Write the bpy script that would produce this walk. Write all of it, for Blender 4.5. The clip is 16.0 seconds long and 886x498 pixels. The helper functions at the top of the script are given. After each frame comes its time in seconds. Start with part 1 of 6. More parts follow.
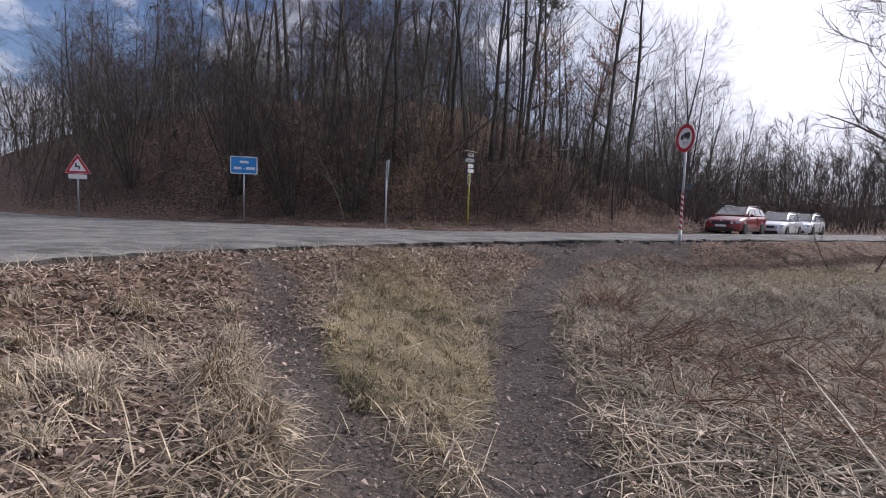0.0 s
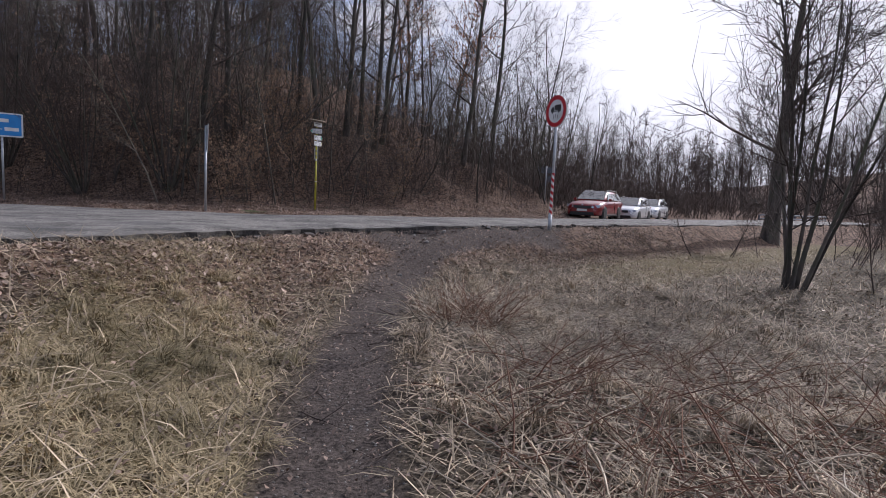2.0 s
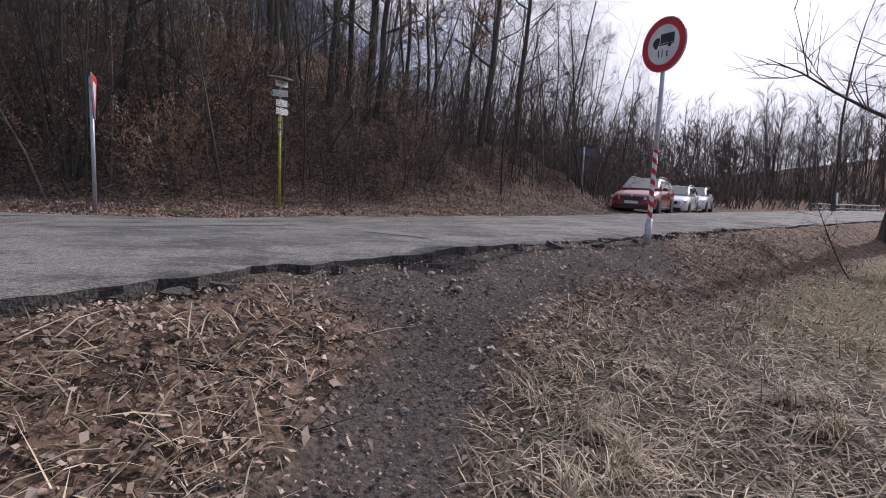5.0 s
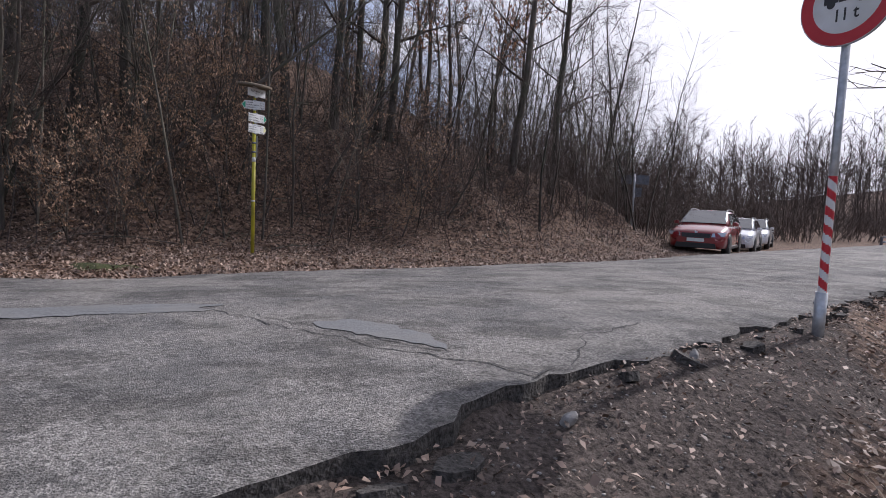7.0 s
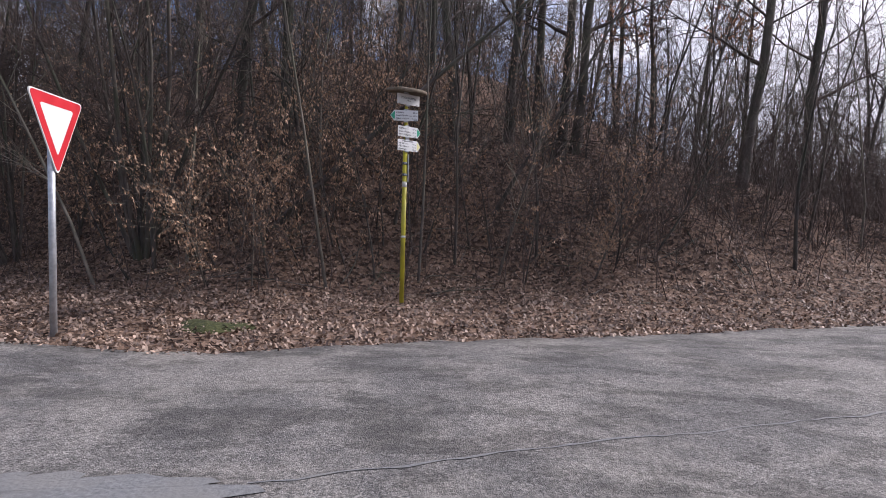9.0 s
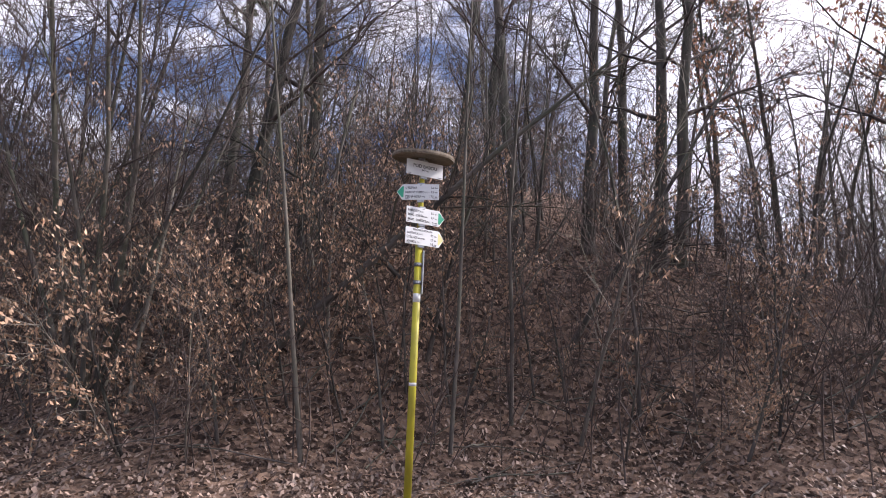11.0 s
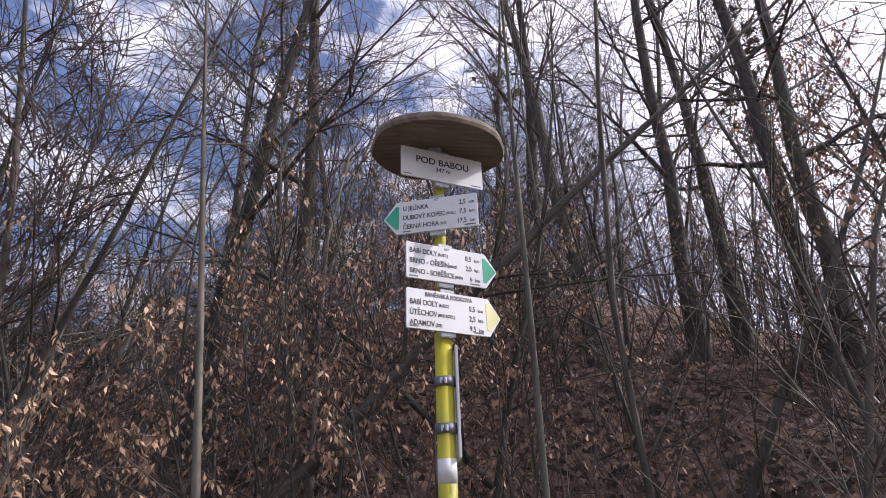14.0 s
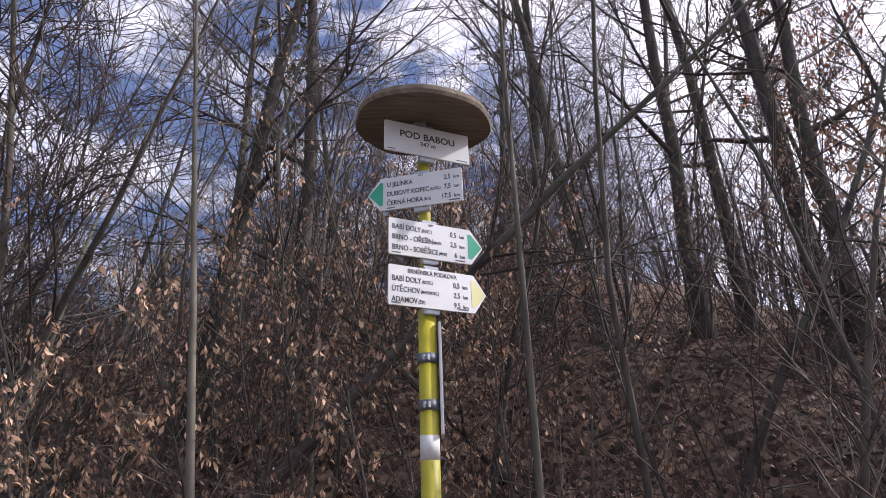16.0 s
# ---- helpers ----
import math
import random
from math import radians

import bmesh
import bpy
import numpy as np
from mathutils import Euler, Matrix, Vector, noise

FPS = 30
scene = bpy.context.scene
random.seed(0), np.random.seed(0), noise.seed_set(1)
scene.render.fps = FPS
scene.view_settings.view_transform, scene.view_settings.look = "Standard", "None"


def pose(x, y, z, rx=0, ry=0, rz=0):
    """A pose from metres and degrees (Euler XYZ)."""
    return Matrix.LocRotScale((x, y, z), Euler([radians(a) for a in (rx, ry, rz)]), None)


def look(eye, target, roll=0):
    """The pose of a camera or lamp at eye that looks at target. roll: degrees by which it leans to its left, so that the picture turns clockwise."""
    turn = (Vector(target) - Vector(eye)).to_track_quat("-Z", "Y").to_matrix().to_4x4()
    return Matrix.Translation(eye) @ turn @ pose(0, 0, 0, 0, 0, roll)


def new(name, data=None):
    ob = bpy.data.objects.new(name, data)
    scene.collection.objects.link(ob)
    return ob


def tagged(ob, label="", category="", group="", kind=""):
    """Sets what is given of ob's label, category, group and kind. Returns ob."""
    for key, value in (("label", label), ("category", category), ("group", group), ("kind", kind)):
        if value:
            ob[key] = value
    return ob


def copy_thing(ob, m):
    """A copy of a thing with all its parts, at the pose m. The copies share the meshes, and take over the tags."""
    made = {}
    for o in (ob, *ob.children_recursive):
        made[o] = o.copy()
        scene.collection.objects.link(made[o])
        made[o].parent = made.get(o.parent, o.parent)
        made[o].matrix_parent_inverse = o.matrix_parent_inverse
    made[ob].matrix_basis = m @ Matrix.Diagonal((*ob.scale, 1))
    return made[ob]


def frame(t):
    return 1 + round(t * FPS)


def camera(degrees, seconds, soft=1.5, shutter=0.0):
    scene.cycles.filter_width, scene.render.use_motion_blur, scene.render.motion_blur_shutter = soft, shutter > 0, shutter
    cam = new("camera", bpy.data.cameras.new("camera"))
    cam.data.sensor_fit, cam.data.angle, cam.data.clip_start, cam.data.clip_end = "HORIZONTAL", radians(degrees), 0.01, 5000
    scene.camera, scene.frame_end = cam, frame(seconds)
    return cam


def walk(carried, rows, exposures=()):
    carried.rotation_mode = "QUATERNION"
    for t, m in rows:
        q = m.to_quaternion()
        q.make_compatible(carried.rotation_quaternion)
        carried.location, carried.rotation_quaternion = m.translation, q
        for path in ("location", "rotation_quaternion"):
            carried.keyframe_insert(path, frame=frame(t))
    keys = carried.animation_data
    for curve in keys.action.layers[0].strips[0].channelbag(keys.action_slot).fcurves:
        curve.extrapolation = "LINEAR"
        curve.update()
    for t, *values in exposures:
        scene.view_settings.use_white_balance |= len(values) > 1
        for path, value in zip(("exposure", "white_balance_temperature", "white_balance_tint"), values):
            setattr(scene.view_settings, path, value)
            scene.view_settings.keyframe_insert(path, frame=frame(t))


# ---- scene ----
cam = camera(79.0, 16.0, soft=0.5)

PATH = [
    (0, (-0.146, -0.198, 1.668), (-0.121, 1.796, 1.506), 2.0),
    (0.5, (0.03, 0.283, 1.593), (0.256, 2.262, 1.413), 1.9),
    (1, (0.303, 0.879, 1.556), (0.671, 2.834, 1.352), 4.0),
    (1.5, (0.494, 1.659, 1.566), (0.901, 3.612, 1.425), 2.9),
    (2, (0.714, 2.543, 1.572), (1.22, 4.467, 1.37), 2.8),
    (2.5, (0.89, 3.55, 1.567), (1.208, 5.514, 1.363), 4.3),
    (3, (1.104, 4.465, 1.554), (1.418, 6.424, 1.297), 2.5),
    (3.5, (1.273, 5.355, 1.537), (1.535, 7.309, 1.201), 5.6),
    (4, (1.382, 6.294, 1.569), (1.701, 8.244, 1.261), 4.5),
    (6.5, (2.317, 10.793, 1.735), (2.996, 12.666, 1.552), 2.5),
    (7, (2.475, 11.549, 1.821), (2.899, 13.498, 1.668), 2.5),
    (7.5, (2.464, 12.222, 1.959), (2.425, 14.215, 1.787), 0.6),
    (8, (2.48, 12.964, 2.056), (2.348, 14.953, 1.903), 1.1),
    (10.3, (2.77, 16.285, 2.112), (2.304, 18.227, 2.227), 1.5),
    (10.5, (2.759, 16.627, 2.114), (2.258, 18.549, 2.352), 1.7),
    (11, (2.653, 17.496, 2.121), (2.122, 19.39, 2.483), 2.2),
    (11.5, (2.486, 18.288, 2.152), (1.842, 20.129, 2.592), 0.1),
    (12, (2.251, 18.881, 2.245), (1.731, 20.714, 2.852), 1.2),
    (12.5, (2.062, 19.478, 2.341), (1.462, 21.259, 3.026), 0.4),
    (13, (1.91, 19.911, 2.397), (1.322, 21.67, 3.146), -1.1),
    (13.5, (1.829, 20.162, 2.462), (1.236, 21.896, 3.264), -1.7),
    (14, (1.815, 20.266, 2.48), (1.193, 21.973, 3.317), -2.0),
    (14.5, (1.872, 20.333, 2.482), (1.2, 22.041, 3.275), -2.4),
    (15, (1.863, 20.342, 2.473), (1.195, 22.06, 3.249), -2.4),
    (15.5, (1.825, 20.308, 2.459), (1.231, 22.042, 3.259), -2.3),
    (16, (1.888, 20.336, 2.473), (1.227, 22.058, 3.246), -2.1),
]
walk(cam, [(t, look(eye, target, roll)) for t, eye, target, roll in PATH],
     exposures=[(0, -0.52, 5930, 18), (4, -0.66, 5950, 20), (6.5, -0.50, 6000, 19), (8, -0.48, 6000, 20), (10.5, 0.38, 6150, 23), (13, 0.24, 6120, 23), (16, 0.12, 6080, 23)])

# ---- world, sun ----
SUN_AZ, SUN_EL = 64.0, 36.0          # degrees from +y towards +x, above the horizon
to_sun = Vector((math.sin(radians(SUN_AZ)) * math.cos(radians(SUN_EL)), math.cos(radians(SUN_AZ)) * math.cos(radians(SUN_EL)), math.sin(radians(SUN_EL))))


def build_world():
    w = bpy.data.worlds.new("world")
    scene.world = w
    w.use_nodes = True
    nt = w.node_tree
    nt.nodes.clear()
    out = nt.nodes.new("ShaderNodeOutputWorld")
    bg = nt.nodes.new("ShaderNodeBackground")
    sky = nt.nodes.new("ShaderNodeTexSky")
    sky.sky_type, sky.sun_disc = "NISHITA", False
    sky.sun_elevation, sky.sun_rotation = radians(SUN_EL), radians(SUN_AZ)
    sky.dust_density, sky.air_density, sky.ozone_density = 0.8, 1.2, 2.0
    co = nt.nodes.new("ShaderNodeTexCoord")
    mp = nt.nodes.new("ShaderNodeMapping")
    mp.inputs["Scale"].default_value = (1.6, 1.6, 3.4)
    nz = nt.nodes.new("ShaderNodeTexNoise")
    nz.inputs["Scale"].default_value, nz.inputs["Detail"].default_value = 3.4, 9.0
    nz.inputs["Roughness"].default_value = 0.6
    ramp = nt.nodes.new("ShaderNodeValToRGB")
    ramp.color_ramp.elements[0].position, ramp.color_ramp.elements[1].position = 0.46, 0.60
    mix = nt.nodes.new("ShaderNodeMixRGB")
    nt.links.new(co.outputs["Generated"], mp.inputs["Vector"])
    nt.links.new(mp.outputs["Vector"], nz.inputs["Vector"])
    nt.links.new(nz.outputs["Fac"], ramp.inputs["Fac"])
    ramp.color_ramp.elements[0].color = (0.06, 0.06, 0.06, 1)
    # thin cloud veils the sky towards the sun
    dot = nt.nodes.new("ShaderNodeVectorMath")
    dot.operation = "DOT_PRODUCT"
    dot.inputs[1].default_value = to_sun
    veil = nt.nodes.new("ShaderNodeMapRange")
    veil.interpolation_type = "SMOOTHSTEP"
    veil.inputs["From Min"].default_value, veil.inputs["From Max"].default_value = 0.35, 0.82
    both = nt.nodes.new("ShaderNodeMath")
    both.operation = "MAXIMUM"
    nt.links.new(co.outputs["Generated"], dot.inputs[0])
    nt.links.new(dot.outputs["Value"], veil.inputs["Value"])
    nt.links.new(veil.outputs["Result"], both.inputs[0])
    nt.links.new(ramp.outputs["Color"], both.inputs[1])
    nt.links.new(both.outputs["Value"], mix.inputs[0])
    glare = nt.nodes.new("ShaderNodeMixRGB")
    glare.inputs[1].default_value, glare.inputs[2].default_value = (15.5, 15.7, 16.4, 1), (24.0, 23.8, 24.0, 1)
    nt.links.new(veil.outputs["Result"], glare.inputs[0])
    nt.links.new(glare.outputs["Color"], mix.inputs[2])
    blue = nt.nodes.new("ShaderNodeMixRGB")
    blue.blend_type = "MULTIPLY"
    blue.inputs[0].default_value = 1.0
    blue.inputs[2].default_value = (1.45, 1.6, 1.9, 1)
    nt.links.new(sky.outputs["Color"], blue.inputs[1])
    nt.links.new(blue.outputs["Color"], mix.inputs[1])
    nt.links.new(mix.outputs["Color"], bg.inputs["Color"])
    bg.inputs["Strength"].default_value = 0.066
    nt.links.new(bg.outputs["Background"], out.inputs["Surface"])


build_world()
sun = new("sun", bpy.data.lights.new("sun", "SUN"))
sun.data.energy, sun.data.angle, sun.data.color = 4.9, radians(0.6), (1.0, 0.95, 0.87)
sun.matrix_world = look(to_sun * 60, (0, 0, 0))

# ---- materials ----
MATS = {}


def mat(name, c1, c2, scale=8.0, rough=0.85, metal=0.0, bump=0.3, detail=6.0, stretch=(1, 1, 1), rnd=0.0, c3=None, big=0.7, spec=0.5, island=False, bscale=None):
    """Two colours by fine noise, a third by large noise, brightness varied per object or per piece."""
    m = bpy.data.materials.new(name)
    m.use_nodes = True
    nt = m.node_tree
    b = nt.nodes["Principled BSDF"]
    b.inputs["Roughness"].default_value, b.inputs["Metallic"].default_value = rough, metal
    b.inputs["Specular IOR Level"].default_value = spec
    co = nt.nodes.new("ShaderNodeTexCoord")
    mp = nt.nodes.new("ShaderNodeMapping")
    mp.inputs["Scale"].default_value = stretch
    nt.links.new(co.outputs["Object"], mp.inputs["Vector"])
    n1 = nt.nodes.new("ShaderNodeTexNoise")
    n1.inputs["Scale"].default_value, n1.inputs["Detail"].default_value = scale, detail
    nt.links.new(mp.outputs["Vector"], n1.inputs["Vector"])
    r1 = nt.nodes.new("ShaderNodeValToRGB")
    r1.color_ramp.elements[0].position, r1.color_ramp.elements[1].position = 0.32, 0.68
    r1.color_ramp.elements[0].color, r1.color_ramp.elements[1].color = (*c1, 1), (*c2, 1)
    nt.links.new(n1.outputs["Fac"], r1.inputs["Fac"])
    colour = r1.outputs["Color"]
    if c3:
        n2 = nt.nodes.new("ShaderNodeTexNoise")
        n2.inputs["Scale"].default_value, n2.inputs["Detail"].default_value = big, 4.0
        nt.links.new(co.outputs["Object"], n2.inputs["Vector"])
        r2 = nt.nodes.new("ShaderNodeValToRGB")
        r2.color_ramp.elements[0].position, r2.color_ramp.elements[1].position = 0.45, 0.65
        nt.links.new(n2.outputs["Fac"], r2.inputs["Fac"])
        mx = nt.nodes.new("ShaderNodeMixRGB")
        nt.links.new(r2.outputs["Color"], mx.inputs[0])
        nt.links.new(colour, mx.inputs[1])
        mx.inputs[2].default_value = (*c3, 1)
        colour = mx.outputs["Color"]
    if rnd:
        src = nt.nodes.new("ShaderNodeNewGeometry").outputs["Random Per Island"] if island else nt.nodes.new("ShaderNodeObjectInfo").outputs["Random"]
        mr = nt.nodes.new("ShaderNodeMapRange")
        mr.inputs["To Min"].default_value, mr.inputs["To Max"].default_value = 1 - rnd, 1 + rnd
        nt.links.new(src, mr.inputs["Value"])
        hs = nt.nodes.new("ShaderNodeHueSaturation")
        nt.links.new(mr.outputs["Result"], hs.inputs["Value"])
        nt.links.new(colour, hs.inputs["Color"])
        colour = hs.outputs["Color"]
    nt.links.new(colour, b.inputs["Base Color"])
    if bump:
        n3 = n1
        if bscale:
            n3 = nt.nodes.new("ShaderNodeTexNoise")
            n3.inputs["Scale"].default_value, n3.inputs["Detail"].default_value = bscale, 5.0
            nt.links.new(mp.outputs["Vector"], n3.inputs["Vector"])
        bp = nt.nodes.new("ShaderNodeBump")
        bp.inputs["Strength"].default_value, bp.inputs["Distance"].default_value = bump, 0.03
        nt.links.new(n3.outputs["Fac"], bp.inputs["Height"])
        nt.links.new(bp.outputs["Normal"], b.inputs["Normal"])
    MATS[name] = m
    return m


bark = mat("bark", (0.035, 0.03, 0.026), (0.135, 0.115, 0.097), 9, 0.95, stretch=(1, 1, 0.25), rnd=0.4, bump=1.0, c3=(0.075, 0.08, 0.055), big=1.3)
bark_pale = mat("bark_pale", (0.10, 0.088, 0.07), (0.24, 0.205, 0.165), 7, 0.9, stretch=(1, 1, 0.4), rnd=0.3, bump=0.5, c3=(0.15, 0.15, 0.10), big=1.0)
twig = mat("twig", (0.04, 0.03, 0.026), (0.115, 0.085, 0.07), 3, 0.9, bump=0, rnd=0.3)
twig_red = mat("twig_red", (0.15, 0.075, 0.05), (0.28, 0.16, 0.10), 4, 0.8, bump=0, rnd=0.3, island=True)
stalk = mat("stalk", (0.30, 0.24, 0.17), (0.62, 0.54, 0.42), 6, 0.7, bump=0, rnd=0.5, island=True)
hay = mat("hay", (0.23, 0.175, 0.115), (0.54, 0.44, 0.31), 2, 0.7, bump=0, rnd=0.6, island=True)
grass_green = mat("grass_green", (0.17, 0.14, 0.072), (0.45, 0.36, 0.215), 1.2, 0.8, bump=0, rnd=0.35, island=True)
leaf_dead = mat("leaf_dead", (0.11, 0.072, 0.054), (0.37, 0.27, 0.205), 1.4, 0.6, bump=0, rnd=0.6, island=True)
leaf_pale = mat("leaf_pale", (0.20, 0.14, 0.10), (0.58, 0.46, 0.37), 1.2, 0.6, bump=0, rnd=0.6, island=True)
leaf_hang = mat("leaf_hang", (0.25, 0.145, 0.085), (0.54, 0.36, 0.23), 1.6, 0.7, bump=0, rnd=0.4, island=True)
leaf_rust = mat("leaf_rust", (0.26, 0.11, 0.05), (0.50, 0.24, 0.11), 1.6, 0.7, bump=0, rnd=0.4, island=True)
needle = mat("needle", (0.03, 0.045, 0.018), (0.07, 0.085, 0.035), 2, 0.7, bump=0, rnd=0.3, island=True)
moss = mat("moss", (0.022, 0.03, 0.008), (0.075, 0.08, 0.022), 22, 0.95, bump=1.0)
stone_mat = mat("stone", (0.2, 0.19, 0.175), (0.38, 0.365, 0.34), 14, 0.85, rnd=0.2, bump=0.5)


def ground_material():
    m = bpy.data.materials.new("ground")
    m.use_nodes = True
    nt = m.node_tree
    b = nt.nodes["Principled BSDF"]
    b.inputs["Roughness"].default_value = 0.95
    b.inputs["Specular IOR Level"].default_value = 0.2
    co = nt.nodes.new("ShaderNodeTexCoord")

    def noise_ramp(scale, detail, c):
        n = nt.nodes.new("ShaderNodeTexNoise")
        n.inputs["Scale"].default_value, n.inputs["Detail"].default_value = scale, detail
        n.inputs["Roughness"].default_value = 0.7
        nt.links.new(co.outputs["Object"], n.inputs["Vector"])
        r = nt.nodes.new("ShaderNodeValToRGB")
        r.color_ramp.elements[0].position, r.color_ramp.elements[1].position = 0.36, 0.64
        r.color_ramp.elements[0].color, r.color_ramp.elements[1].color = (*c[0], 1), (*c[1], 1)
        for i, k in enumerate(c[2:]):
            e = r.color_ramp.elements.new(0.45 + 0.1 * i)
            e.color = (*k, 1)
        nt.links.new(n.outputs["Fac"], r.inputs["Fac"])
        return r.outputs["Color"], n.outputs["Fac"]

    def leaf_cells(scale, c):
        v = nt.nodes.new("ShaderNodeTexVoronoi")
        v.inputs["Scale"].default_value = scale
        nt.links.new(co.outputs["Object"], v.inputs["Vector"])
        r = nt.nodes.new("ShaderNodeValToRGB")
        r.color_ramp.elements[0].color, r.color_ramp.elements[1].color = (*c[0], 1), (*c[1], 1)
        r.color_ramp.elements[0].position, r.color_ramp.elements[1].position = 0.1, 0.9
        sep = nt.nodes.new("ShaderNodeSeparateColor")
        nt.links.new(v.outputs["Color"], sep.inputs["Color"])
        nt.links.new(sep.outputs["Red"], r.inputs["Fac"])
        return r.outputs["Color"], v.outputs["Distance"]

    straw, f1 = noise_ramp(26, 9, [(0.022, 0.018, 0.014), (0.21, 0.17, 0.12)])
    litter, f2 = leaf_cells(15, [(0.045, 0.03, 0.023), (0.26, 0.175, 0.125)])
    dirt, f3 = noise_ramp(30, 9, [(0.028, 0.023, 0.02), (0.16, 0.131, 0.114)])
    green, f4 = noise_ramp(30, 8, [(0.05, 0.042, 0.022), (0.28, 0.225, 0.125)])

    def blend(a, c, name):
        at = nt.nodes.new("ShaderNodeAttribute")
        at.attribute_name = name
        n = nt.nodes.new("ShaderNodeTexNoise")
        n.inputs["Scale"].default_value, n.inputs["Detail"].default_value = 4.0, 10.0
        nt.links.new(co.outputs["Object"], n.inputs["Vector"])
        ad = nt.nodes.new("ShaderNodeMath")
        ad.operation = "ADD"
        nt.links.new(at.outputs["Fac"], ad.inputs[0])
        nt.links.new(n.outputs["Fac"], ad.inputs[1])
        mr = nt.nodes.new("ShaderNodeMapRange")
        mr.inputs["From Min"].default_value, mr.inputs["From Max"].default_value = 0.72, 1.28
        nt.links.new(ad.outputs["Value"], mr.inputs["Value"])
        mx = nt.nodes.new("ShaderNodeMixRGB")
        nt.links.new(mr.outputs["Result"], mx.inputs[0])
        nt.links.new(a, mx.inputs[1])
        nt.links.new(c, mx.inputs[2])
        return mx.outputs["Color"]

    c = blend(straw, green, "green")
    c = blend(c, litter, "litter")
    c = blend(c, dirt, "dirt")
    nt.links.new(c, b.inputs["Base Color"])
    bp = nt.nodes.new("ShaderNodeBump")
    bp.inputs["Strength"].default_value, bp.inputs["Distance"].default_value = 0.8, 0.04
    nt.links.new(f1, bp.inputs["Height"])
    bp2 = nt.nodes.new("ShaderNodeBump")
    bp2.inputs["Strength"].default_value, bp2.inputs["Distance"].default_value = 0.15, 0.03
    nt.links.new(f2, bp2.inputs["Height"])
    nt.links.new(bp.outputs["Normal"], bp2.inputs["Normal"])
    nt.links.new(bp2.outputs["Normal"], b.inputs["Normal"])
    return m


def asphalt_material():
    m = mat("asphalt", (0.10, 0.098, 0.095), (0.335, 0.327, 0.315), 75, 0.85, bump=0.7, c3=(0.215, 0.21, 0.2), big=1.6, detail=10, bscale=110)
    nt = m.node_tree
    b = nt.nodes["Principled BSDF"]
    src = b.inputs["Base Color"].links[0].from_socket
    co = nt.nodes.new("ShaderNodeTexCoord")
    mp = nt.nodes.new("ShaderNodeMapping")
    mp.inputs["Rotation"].default_value = (0, 0, radians(-31))
    mp.inputs["Scale"].default_value = (0.75, 1.35, 1)
    nt.links.new(co.outputs["Object"], mp.inputs["Vector"])
    n = nt.nodes.new("ShaderNodeTexNoise")
    n.inputs["Scale"].default_value, n.inputs["Detail"].default_value = 1.3, 8.0
    nt.links.new(mp.outputs["Vector"], n.inputs["Vector"])
    r = nt.nodes.new("ShaderNodeValToRGB")
    n.inputs["Detail"].default_value, n.inputs["Roughness"].default_value = 14.0, 0.74
    r.color_ramp.elements[0].position, r.color_ramp.elements[1].position = 0.44, 0.50
    r.color_ramp.elements[0].color, r.color_ramp.elements[1].color = (0.42, 0.415, 0.41, 1), (1, 1, 1, 1)
    nt.links.new(n.outputs["Fac"], r.inputs["Fac"])
    mx = nt.nodes.new("ShaderNodeMixRGB")
    mx.blend_type = "MULTIPLY"
    mx.inputs[0].default_value = 0.7
    nt.links.new(src, mx.inputs[1])
    nt.links.new(r.outputs["Color"], mx.inputs[2])
    # worn places where the coarse stone shows, and dark tar
    n2 = nt.nodes.new("ShaderNodeTexNoise")
    n2.inputs["Scale"].default_value, n2.inputs["Detail"].default_value, n2.inputs["Roughness"].default_value = 0.9, 14.0, 0.78
    nt.links.new(co.outputs["Object"], n2.inputs["Vector"])
    r2 = nt.nodes.new("ShaderNodeValToRGB")
    r2.color_ramp.elements[0].position, r2.color_ramp.elements[1].position = 0.43, 0.56
    r2.color_ramp.elements[0].color, r2.color_ramp.elements[1].color = (0.66, 0.65, 0.64, 1), (1.12, 1.08, 1.02, 1)
    nt.links.new(n2.outputs["Fac"], r2.inputs["Fac"])
    v = nt.nodes.new("ShaderNodeTexVoronoi")
    v.inputs["Scale"].default_value = 60.0
    nt.links.new(co.outputs["Object"], v.inputs["Vector"])
    sep = nt.nodes.new("ShaderNodeSeparateColor")
    nt.links.new(v.outputs["Color"], sep.inputs["Color"])
    mr = nt.nodes.new("ShaderNodeMapRange")
    mr.inputs["To Min"].default_value, mr.inputs["To Max"].default_value = 0.55, 1.5
    nt.links.new(sep.outputs["Red"], mr.inputs["Value"])
    my = nt.nodes.new("ShaderNodeMixRGB")
    my.blend_type = "MULTIPLY"
    my.inputs[0].default_value = 1.0
    nt.links.new(mx.outputs["Color"], my.inputs[1])
    nt.links.new(r2.outputs["Color"], my.inputs[2])
    mz = nt.nodes.new("ShaderNodeMixRGB")
    mz.blend_type = "MULTIPLY"
    mz.inputs[0].default_value = 0.8
    nt.links.new(my.outputs["Color"], mz.inputs[1])
    nt.links.new(mr.outputs["Result"], mz.inputs[2])
    nt.links.new(mz.outputs["Color"], b.inputs["Base Color"])
    return m


ground_mat = ground_material()
asphalt = asphalt_material()
asphalt_old = mat("asphalt_edge", (0.028, 0.026, 0.023), (0.11, 0.1, 0.09), 40, 0.95, bump=1.0)
asphalt_patch = mat("asphalt_patch", (0.13, 0.134, 0.136), (0.21, 0.214, 0.214), 45, 0.8, bump=0.25, c3=(0.19, 0.188, 0.18), big=2.5)
bitumen = mat("bitumen", (0.02, 0.02, 0.02), (0.06, 0.058, 0.055), 30, 0.8, bump=0.3)

